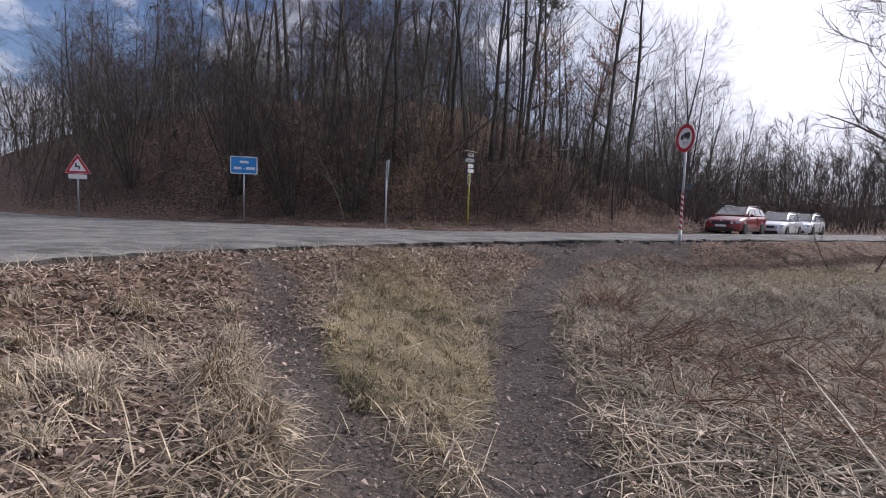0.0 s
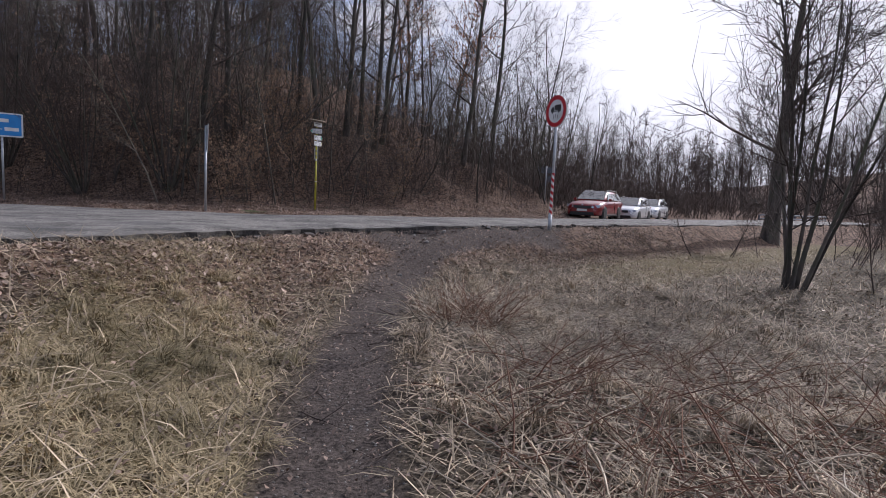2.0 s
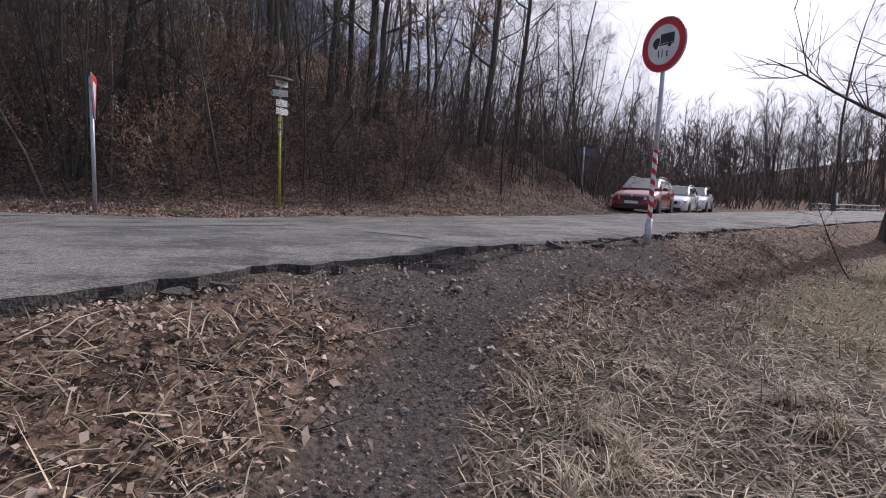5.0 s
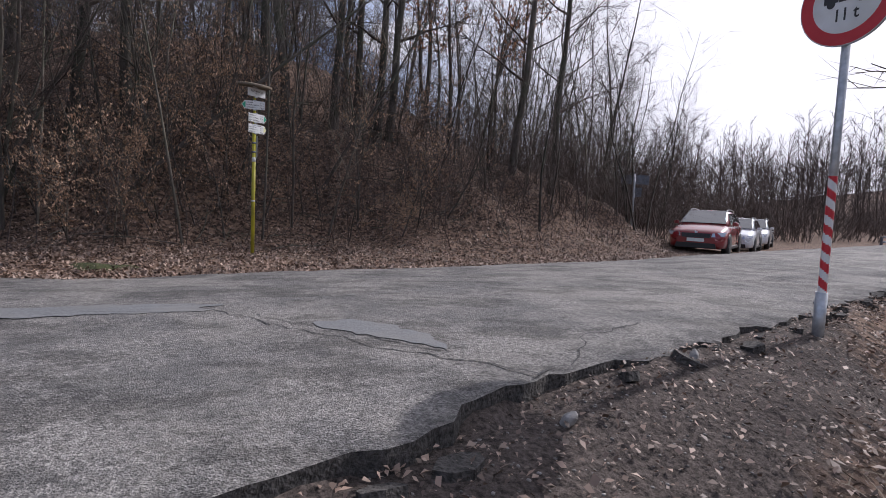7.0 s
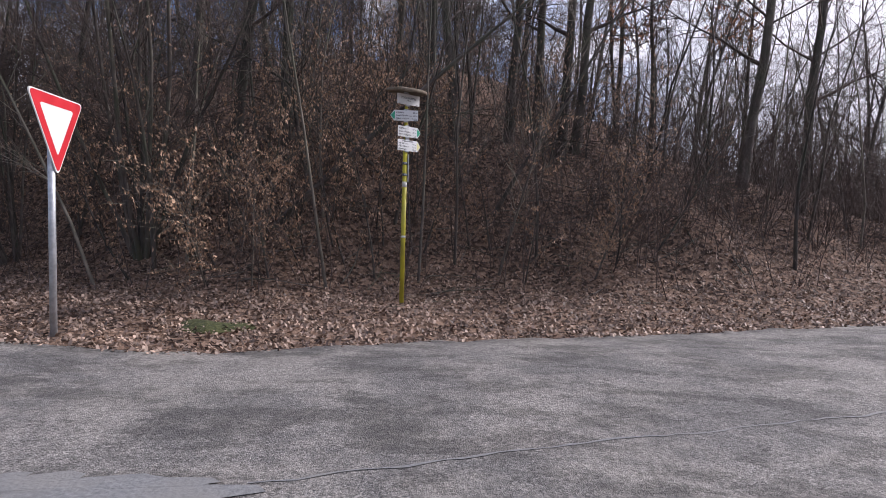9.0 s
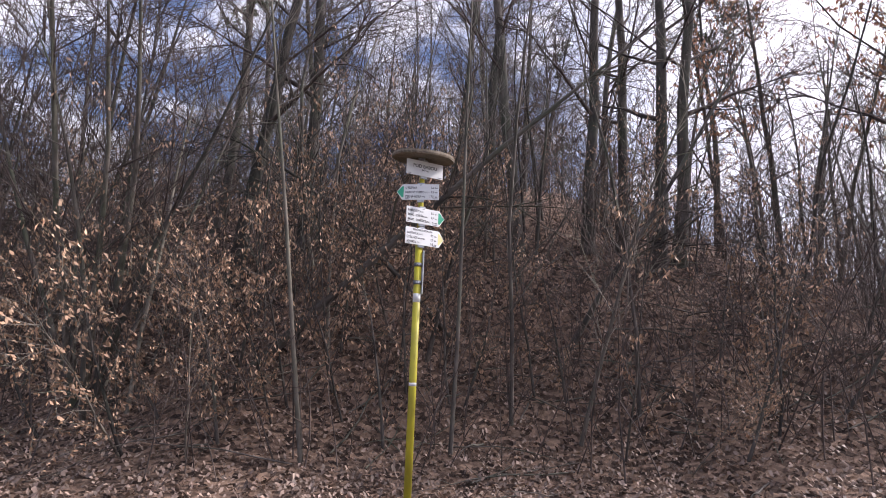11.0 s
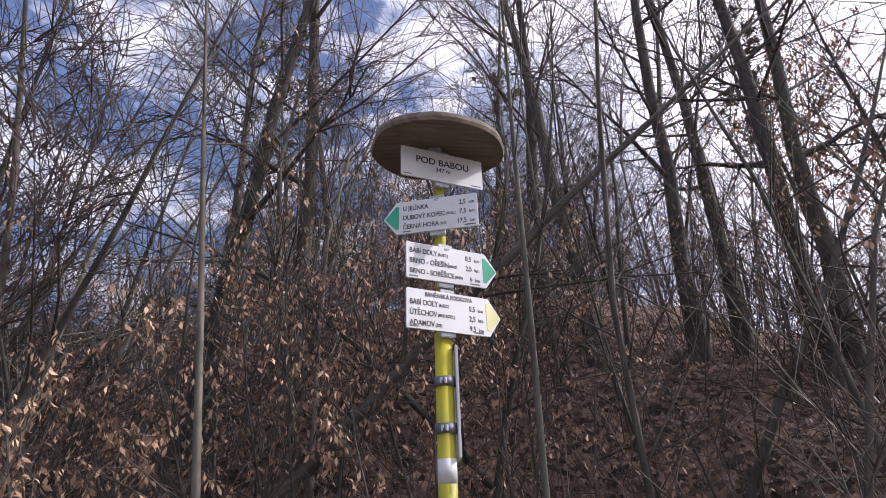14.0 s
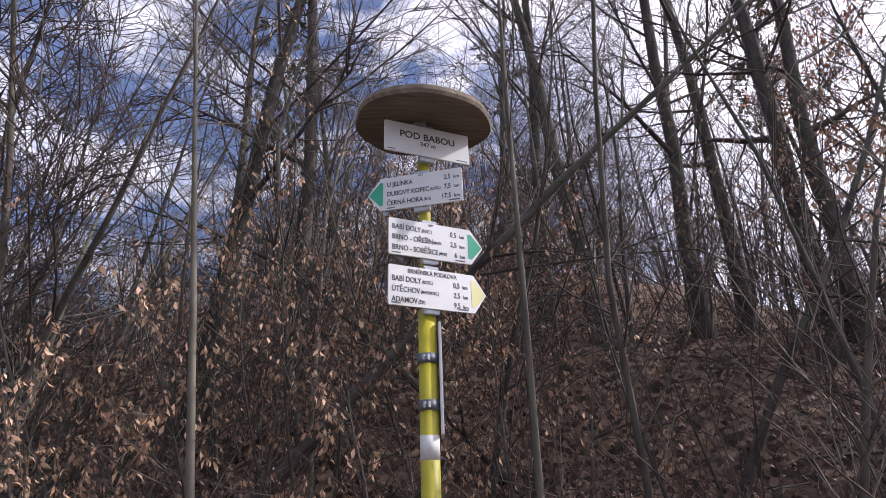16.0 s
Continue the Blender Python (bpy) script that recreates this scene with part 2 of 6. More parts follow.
# ---- the lie of the land ----
NEAR = np.array([(-26, -40), (-14, -14), (-8.6, -2), (-6.4, 3), (-5.15, 6), (-4.2, 7.9), (-3.2, 8.9), (-1.6, 10.4), (0.2, 11.9), (1.6, 13.1), (2.96, 13.85), (3.68, 14.42),
                 (5.5, 15.25), (7.2, 16.15), (10.7, 18.0), (14, 19.6), (22, 23.6), (38, 32.0), (50, 36), (62, 37.5), (80, 36), (140, 20)], float)
FAR = np.array([(-60, 52), (-36, 34), (-22, 24.5), (-14, 20.6), (-7.7, 19.9), (-2.4, 19.0), (-0.4, 19.0), (1.4, 19.85), (3.8, 20.85), (5.7, 21.65),
                (9.8, 23.4), (13, 25.4), (18, 28.2), (24, 31.4), (40, 40), (50, 43), (62, 44.5), (80, 43), (140, 27)], float)


def side_distance(x, y, poly):
    """Signed distance to a polyline, positive to its left."""
    best = np.full(x.shape, 1e9)
    sign = np.ones(x.shape)
    for (ax, ay), (bx, by) in zip(poly[:-1], poly[1:]):
        dx, dy = bx - ax, by - ay
        ln = dx * dx + dy * dy
        k = np.clip(((x - ax) * dx + (y - ay) * dy) / ln, 0, 1)
        d = np.hypot(x - ax - k * dx, y - ay - k * dy)
        s = np.sign((y - ay) * dx - (x - ax) * dy)
        upd = d < best
        best = np.where(upd, d, best)
        sign = np.where(upd, s, sign)
    return best * sign


def smooth(k):
    k = np.clip(k, 0, 1)
    return k * k * (3 - 2 * k)


def waves(x, y):
    """Gentle unevenness."""
    return (np.sin(x * 1.7 + y * 0.6) * np.sin(y * 1.3 - x * 0.4) * 0.03 + np.sin(x * 4.1 + 1.3 * y) * np.sin(3.7 * y - 0.8 * x) * 0.012
            + np.sin(x * 9.3 - y * 4.4) * np.sin(8.1 * y + x * 2.2) * 0.006)


def road_z(x, y, sn, sf):
    v = np.clip(sn / np.maximum(sn - sf, 0.5), 0, 1)
    return 0.86 + 0.30 * v * (1 - v) - 0.13 * v


def track(x, y, pts, width):
    d = np.abs(side_distance(x, y, np.array(pts, float)))
    return smooth(1.25 - d / (1.35 * width))


MAIN_TRACK = [(0.5, -4), (0.57, 3.0), (0.75, 4.4), (1.0, 6.2), (1.3, 8.2), (1.75, 9.8), (2.25, 11.2), (2.95, 12.45), (4.3, 13.7), (6.0, 15.0)]
LEFT_TRACK = [(0.1, -3), (-0.2, 1.6), (-0.5, 2.7), (-0.9, 3.4), (-1.45, 4.6), (-2.05, 6.0), (-2.35, 7.1), (-2.8, 7.7)]
APRON = [(2.6, 12.8), (4.4, 14.2), (6.6, 15.35)]


def lie(x, y):
    """Height of the land, and how much of each ground cover."""
    sn, sf = side_distance(x, y, NEAR), side_distance(x, y, FAR)
    d = -sn
    left = smooth((0.6 - x) / 2.2) * smooth((12 - np.abs(y - 5)) / 4)
    near = 0.72 * smooth(1.02 - d / (3.0 - 1.3 * smooth((x - 4.5) / 3))) + 0.38 * left * smooth(d / 1.5) + 0.10 * smooth((x - 2) / 4) * smooth(1 - d / 7)
    main, lft, apr = track(x, y, MAIN_TRACK, 0.40), track(x, y, LEFT_TRACK, 0.33), track(x, y, APRON, 0.7)
    near = near - 0.05 * main - 0.07 * lft
    lft = 0.85 * lft
    rise = np.maximum(sf - 2.1, 0)
    east = 0.12 + 0.88 * smooth((23 - x + 0.1 * (y - 30)) / 25)
    hill = 0.64 * rise * smooth(rise / 5)
    hill = 10.5 * np.tanh(hill / 10.5) * (0.35 + 0.65 * smooth((x + 64) / 36))
    # the bank where the spur ends above the road
    run = 0.89 * x + 0.45 * y
    knoll = 1.25 * smooth((sf - 0.9) / 3.4) * smooth((run - 12.5) / 5) * smooth((28.0 - run) / 4.5) * smooth((9.5 - sf) / 5) * (1 + 0.16 * np.sin(1.9 * x + 0.8 * y) + 0.1 * np.sin(2.7 * y - 1.6 * x))
    hill = hill + knoll / np.maximum(east, 0.2)
    far = 0.70 + 0.10 * smooth(sf / 2.2) * smooth((16 - x) / 4) - 0.3 * smooth((x - 14) / 10) + hill * east
    z_road = road_z(x, y, sn, sf)
    z = np.where(sn < 0, near, np.where(sf > 0, far, z_road - 0.09))
    amp = np.where((sn >= 0) & (sf <= 0), 0.0, 1.0) * (1 + smooth((sf - 4) / 6) * 3)
    z = z + waves(x, y) * amp
    # the valley's other side
    away = np.hypot(x - 5, y - 10)
    south = smooth((x * 0.85 - y * 0.53 - 22) / 60)
    z = z + 13 * south * smooth((away - 45) / 90) + 4 * smooth((away - 90) / 120) * (1 - south)
    dirt = np.maximum(np.maximum(main, lft * 0.9), apr)
    dirt = np.maximum(dirt, smooth(1.1 - d / 0.9) * smooth((x - 0.5) / 2) * smooth((9 - x) / 2)) * (sn < 0.5)
    bank = smooth((2.6 - d) / 1.2) * (d > -0.4)
    litter = np.where((sf > -0.2) | (away > 24), 1.0, np.where(sn < 0, np.maximum(np.maximum(bank * 0.8, 0.8 * smooth((y - 7.2) / 2) * smooth((1.2 - x) / 1.0)), 0.75 * smooth((-0.9 - x) / 1.0) * smooth((9 - y) / 3)), 0))
    green = np.where(sn < 0, smooth((1.1 - np.abs(x + 0.35 + 0.05 * (y - 5))) / 0.5) * smooth((y - 3) / 2) * (1 - 0.7 * smooth((y - 7.5) / 2)) + 0.75 * smooth((x - 5) / 3) * smooth((2.5 - np.abs(d - 2.6)) / 1.5), 0)
    return z, dirt, litter, np.clip(green, 0, 1), sn, sf


HX, HY, HS = -60.0, -10.0, 0.2
_gx, _gy = np.meshgrid(HX + HS * np.arange(640), HY + HS * np.arange(420))
HGRID = lie(_gx.ravel(), _gy.ravel())[0].reshape(_gx.shape).tolist()


def height(x, y):
    """The land's height, between the places of a fine grid."""
    u, v = min(max((x - HX) / HS, 0), 638.9), min(max((y - HY) / HS, 0), 418.9)
    i, j = int(u), int(v)
    a, b = u - i, v - j
    r, q = HGRID[j], HGRID[j + 1]
    return (r[i] * (1 - a) + r[i + 1] * a) * (1 - b) + (q[i] * (1 - a) + q[i + 1] * a) * b


def spaced(lo, hi, step, far):
    """Even steps from lo to hi, then growing ones out to far."""
    a = list(np.arange(lo, hi, step))
    s, v, up = step, hi, []
    while v < far:
        up.append(v)
        s *= 1.16
        v += s
    s, v, dn = step, lo, []
    while v > -far:
        s *= 1.16
        v -= s
        dn.append(v)
    return np.array(dn[::-1] + a + up)


def mesh_from(name, verts, faces, material, smooth_faces=False):
    me = bpy.data.meshes.new(name)
    me.from_pydata(verts, [], faces)
    me.materials.append(material)
    if smooth_faces:
        me.shade_smooth()
    return me


def mesh_fast(name, verts, faces, material, smooth_faces=False):
    """verts (n, 3) and faces (m, k) as arrays."""
    me = bpy.data.meshes.new(name)
    verts, faces = np.asarray(verts, np.float32), np.asarray(faces, np.int32)
    k = faces.shape[1]
    me.vertices.add(len(verts))
    me.vertices.foreach_set("co", verts.ravel())
    me.loops.add(faces.size)
    me.loops.foreach_set("vertex_index", faces.ravel())
    me.polygons.add(len(faces))
    me.polygons.foreach_set("loop_start", np.arange(0, faces.size, k, dtype=np.int32))
    if smooth_faces:
        me.polygons.foreach_set("use_smooth", np.ones(len(faces), bool))
    me.update(calc_edges=True)
    me.materials.append(material)
    return me


def build_ground():
    xs, ys = spaced(-9, 15, 0.15, 900), spaced(-1, 31, 0.15, 900)
    X, Y = np.meshgrid(xs, ys)
    z, dirt, litter, green, sn, sf = lie(X.ravel(), Y.ravel())
    n, m = X.shape
    idx = np.arange(n * m).reshape(n, m)
    faces = np.stack([idx[:-1, :-1], idx[:-1, 1:], idx[1:, 1:], idx[1:, :-1]], -1).reshape(-1, 4)
    me = mesh_fast("ground", np.stack([X.ravel(), Y.ravel(), z], -1), faces, ground_mat, True)
    for nm, val in (("dirt", dirt), ("litter", litter), ("green", green)):
        a = me.attributes.new(nm, "FLOAT", "POINT")
        a.data.foreach_set("value", val.astype(np.float32))
    return tagged(new("ground", me), "uneven ground of dry grass, leaf litter and a muddy footpath", "ground", kind="structure")


def along(poly, step):
    pts = []
    for a, b in zip(poly[:-1], poly[1:]):
        k = max(1, int(np.hypot(*(b - a)) / step))
        pts += [a + (b - a) * i / k for i in range(k)]
    pts.append(poly[-1])
    return np.array(pts)


def build_road():
    """A slab between the two edges, ragged along the near one."""
    rng = np.random.RandomState(4)
    # stations run along the near edge; each is joined across to the far edge
    st = along(NEAR, 0.13)
    st = st[(st[:, 0] > -27)]
    # match by a common parameter: the share of the way, pinned at pairs of places
    pins_n = np.array([0, 4, 8.5, 10, 13, 15, 16, 17, 18, 19, 20, 21])
    pins_f = np.array([0, 3, 5, 7, 9.3, 10.5, 12.2, 13.85, 14.9, 16, 17, 18])
    def param(poly, pts):
        out = []
        for p in pts:
            best, bi = 1e9, 0
            for i, (a, b) in enumerate(zip(poly[:-1], poly[1:])):
                d = b - a
                k = min(1, max(0, float((p - a) @ d) / float(d @ d)))
                e = float(np.hypot(*(p - a - k * d)))
                if e < best - 1e-9:
                    best, bi = e, i + k
            out.append(bi)
        return np.array(out)
    def at(poly, u):
        i = np.clip(u.astype(int), 0, len(poly) - 2)
        k = (u - i)[:, None]
        return poly[i] * (1 - k) + poly[i + 1] * k
    un = param(NEAR, st)
    uf = np.interp(un, pins_n, pins_f)
    fr = at(FAR, uf)
    m = 17
    verts, faces = [], []
    for i, (a, b) in enumerate(zip(st, fr)):
        d = (b - a) / np.hypot(*(b - a))
        rag = 0.08 * math.sin(i * 0.53) * math.sin(i * 0.22 + 1) + 0.03 * math.sin(i * 1.9 + 2 * math.sin(i * 0.37)) + 0.02 * rng.randn()
        a2 = a - d * rag
        b2 = b + d * (0.05 * rng.randn() + 0.10)
        for j in range(m):
            p = a2 + (b2 - a2) * j / (m - 1)
            verts.append((p[0], p[1], 0.0))
    V = np.array(verts)
    sn, sf = side_distance(V[:, 0], V[:, 1], NEAR), side_distance(V[:, 0], V[:, 1], FAR)
    V[:, 2] = road_z(V[:, 0], V[:, 1], np.maximum(sn, 0), np.minimum(sf, 0)) + 0.3 * waves(V[:, 0] * 0.7, V[:, 1] * 0.7)
    n = len(st)
    V[::m, 2] -= 0.012 + 0.02 * rng.rand(n)
    low = V.copy()
    low[:, 2] -= 0.14
    idx = np.arange(n * m).reshape(n, m)
    top = np.stack([idx[:-1, :-1], idx[1:, :-1], idx[1:, 1:], idx[:-1, 1:]], -1).reshape(-1, 4)[:, ::-1]
    o = n * m
    e0, e1 = idx[:, 0], idx[:, -1]
    side = np.concatenate([np.stack([e0[:-1], e0[1:], e0[1:] + o, e0[:-1] + o], -1), np.stack([e1[1:], e1[:-1], e1[:-1] + o, e1[1:] + o], -1)])
    me = mesh_fast("road", np.concatenate([V, low]), np.concatenate([top, side]), asphalt, False)
    me.materials.append(asphalt_old)
    mi = np.zeros(len(top) + len(side), np.int32)
    mi[len(top):] = 1
    me.polygons.foreach_set("material_index", mi)
    me.polygons.foreach_set("use_smooth", np.concatenate([np.ones(len(top), bool), np.zeros(len(side), bool)]))
    return tagged(new("road", me), "worn grey asphalt road with a crumbling edge and cracks", "road", kind="structure")


ground = build_ground()
road = build_road()


# ---- trees ----
class Strokes:
    """Tapered tubes and small leaves, gathered as plain arrays."""

    def __init__(self):
        self.v, self.f, self.n = [], [], 0

    def tube(self, pts, radii, sides):
        pts = [Vector(p) for p in pts]
        k = len(pts)
        ring = []
        for i, p in enumerate(pts):
            d = (pts[min(i + 1, k - 1)] - pts[max(i - 1, 0)]).normalized()
            u = d.cross(Vector((0.31, 0.92, 0.23))).normalized()
            w = d.cross(u)
            for s in range(sides):
                a = 2 * math.pi * s / sides
                ring.append(p + (u * math.cos(a) + w * math.sin(a)) * radii[i])
        for i in range(k - 1):
            for s in range(sides):
                q, r = self.n + i * sides + s, self.n + i * sides + (s + 1) % sides
                self.f.append((q, r, r + sides, q + sides))
        self.v += [tuple(p) for p in ring]
        self.n += len(ring)

    def leaf(self, p, d, size, rng):
        u = Vector(d).normalized()
        w = u.cross(Vector((rng.uniform(-1, 1), rng.uniform(-1, 1), rng.uniform(-1, 1)))).normalized()
        p = Vector(p)
        h = u.cross(w) * size * 0.12
        q = [p, p + u * size * 0.5 + w * size * 0.2 + h, p + u * size, p + u * size * 0.5 - w * size * 0.2 + h]
        self.v += [tuple(a) for a in q]
        self.f.append((self.n, self.n + 1, self.n + 2, self.n + 3))
        self.n += 4

    def mesh(self, name, material, smooth_faces=True):
        return mesh_fast(name, np.array(self.v), np.array(self.f), material, smooth_faces)


def wander(p, d, length, steps, bend, up, rng):
    """A line that starts at p towards d, bending at random and slightly upward."""
    pts, d = [Vector(p)], Vector(d).normalized()
    for i in range(steps):
        d = (d + Vector((rng.uniform(-bend, bend), rng.uniform(-bend, bend), rng.uniform(-bend, bend) + up))).normalized()
        pts.append(pts[-1] + d * (length / steps))
    return pts


def point_on(pts, k):
    k = k * (len(pts) - 1)
    i = min(int(k), len(pts) - 2)
    return pts[i].lerp(pts[i + 1], k - i), (pts[i + 1] - pts[i]).normalized()


def splay(d, angle, rng):
    side = d.cross(Vector((rng.uniform(-1, 1), rng.uniform(-1, 1), rng.uniform(-1, 1)))).normalized()
    return (d * math.cos(angle) + side * math.sin(angle)).normalized()


def tree_meshes(seed, tall, girth, first=0.35, limbs=14, stems=1, lean=0.04, sub=6, twigs=4, spread=0.9, needles=False, flare=(0.18, 0.42)):
    """Trunk mesh and crown mesh of a bare tree."""
    rng = random.Random(seed)
    trunks, crown, leaves = [], Strokes(), Strokes()
    for s in range(stems):
        trunk = Strokes()
        trunks.append(trunk)
        a = 2 * math.pi * s / max(stems, 1) + rng.uniform(-0.4, 0.4)
        out = 0.0 if stems == 1 else rng.uniform(*flare)
        d0 = Vector((math.cos(a) * out + rng.uniform(-lean, lean), math.sin(a) * out + rng.uniform(-lean, lean), 1))
        base = Vector((0, 0, -0.25)) if stems == 1 else Vector((math.cos(a) * girth * 2.4, math.sin(a) * girth * 2.4, -0.2))
        h = tall * (1 if stems == 1 else rng.uniform(0.7, 1.0))
        line = wander(base, d0, h, 9, 0.07, 0.02, rng)
        r0 = girth * (1 if stems == 1 else rng.uniform(0.6, 1))
        rad = [r0 * (1.35 if i == 0 else 1) * (1 - 0.88 * (i / 9) ** 1.1) for i in range(10)]
        trunk.tube(line, rad, 8 if stems == 1 else 6)
        for b in range(limbs):
            k = first + (1 - first) * (b + rng.random()) / limbs
            p, d = point_on(line, min(k, 0.985))
            r = r0 * (1 - 0.88 * k ** 1.1) * rng.uniform(0.3, 0.55)
            ln = tall * rng.uniform(0.12, 0.26) * spread * (1.15 - 0.6 * k)
            q = splay(d, rng.uniform(0.6, 1.15), rng)
            limb = wander(p, q, ln, 4, 0.22, 0.10, rng)
            crown.tube(limb, [r, r * 0.75, r * 0.55, r * 0.38, r * 0.15], 4)
            for c in range(sub):
                p2, d2 = point_on(limb, rng.uniform(0.2, 1))
                l2 = ln * rng.uniform(0.25, 0.55)
                tw = wander(p2, splay(d2, rng.uniform(0.4, 0.9), rng), l2, 3, 0.25, 0.06, rng)
                r2 = max(r * 0.35, 0.007)
                crown.tube(tw, [r2, r2 * 0.7, r2 * 0.45, r2 * 0.2], 3)
                for e in range(twigs):
                    p3, d3 = point_on(tw, rng.uniform(0.15, 1))
                    t3 = wander(p3, splay(d3, rng.uniform(0.4, 1.0), rng), l2 * rng.uniform(0.4, 0.85), 1, 0.2, 0.04, rng)
                    crown.tube(t3, [max(r2 * 0.45, 0.006), 0.003], 3)
                    if needles and k > 0.6:
                        for g in range(7):
                            leaves.leaf(p3 + (t3[1] - p3) * rng.random(), splay(d3, rng.uniform(0.3, 1.2), rng), rng.uniform(0.15, 0.28), rng)
    return trunks, crown, leaves


def tree(name, seed, label, bark_mat, **kw):
    t, c, l = tree_meshes(seed, **kw)
    top = new(name)
    for k in t:
        a = new("trunk", k.mesh("trunk", bark_mat))
        a.parent = top
    b = new("crown", c.mesh("crown", twig))
    b.parent = top
    if l.n:
        e = new("needles", l.mesh("needles", needle, False))
        e.parent = top
    return tagged(top, label, "tree")


def sapling_meshes(seed, tall, girth, leaning=0.15, side=10, leafy=0, drop=0.3, crook=0.12, twigs=5, reach=(0.10, 0.27), size=(0.04, 0.075)):
    rng = random.Random(seed)
    stem, boughs, leaves = Strokes(), Strokes(), Strokes()
    line = wander((0, 0, -0.15), (rng.uniform(-leaning, leaning), rng.uniform(-leaning, leaning), 1), tall, 6, crook, 0.02, rng)
    stem.tube(line, [girth * (1 - 0.9 * i / 6) for i in range(7)], 5)
    for b in range(side):
        k = rng.uniform(drop, 0.97)
        p, d = point_on(line, k)
        ln = tall * rng.uniform(*reach)
        br = wander(p, splay(d, rng.uniform(0.5, 1.15), rng), ln, 3, 0.22, 0.08, rng)
        r = max(girth * 0.38 * (1 - k * 0.7), 0.0045)
        boughs.tube(br, [r, r * 0.7, r * 0.45, r * 0.2], 3)
        for c in range(twigs):
            p2, d2 = point_on(br, rng.uniform(0.15, 1))
            tw = wander(p2, splay(d2, rng.uniform(0.4, 0.95), rng), ln * rng.uniform(0.25, 0.6), 1, 0.2, 0.05, rng)
            boughs.tube(tw, [max(r * 0.5, 0.0032), 0.0018], 3)
            for e in range(leafy):
                q = tw[0].lerp(tw[1], rng.random())
                leaves.leaf(q, (rng.uniform(-0.7, 0.7), rng.uniform(-0.7, 0.7), -0.8), rng.uniform(*size), rng)
    return stem, boughs, leaves


def sapling(name, seed, label, bark_mat, leaf_mat=leaf_hang, **kw):
    s, b, l = sapling_meshes(seed, **kw)
    top = new(name)
    for nm, st in (("stem", s), ("crown", b)):
        k = new(nm, st.mesh(nm, bark_mat))
        k.parent = top
    if l.n:
        e = new("dead_leaves", l.mesh("dead_leaves", leaf_mat, False))
        e.parent = top
    return tagged(top, label, "sapling")


def far_enough(x, y, taken, gap):
    return all((x - a) ** 2 + (y - b) ** 2 > gap * gap for a, b in taken)


def clear_of_walk(x, y, gap=1.3):
    return all((x - e[0]) ** 2 + (y - e[1]) ** 2 > gap * gap for _, e, _, _ in PATH)


def upright(x, y, d, turn=0.0, sink=0.0):
    """A pose on the land whose z axis points along d."""
    q = Vector(d).to_track_quat("Z", "Y").to_matrix().to_4x4()
    return Matrix.Translation((x, y, height(x, y) - sink)) @ q @ pose(0, 0, 0, 0, 0, turn)


TALL = "tall bare grey-barked tree on the leaf-strewn slope"
YOUNG = "slender bare young tree with thin upright branches"


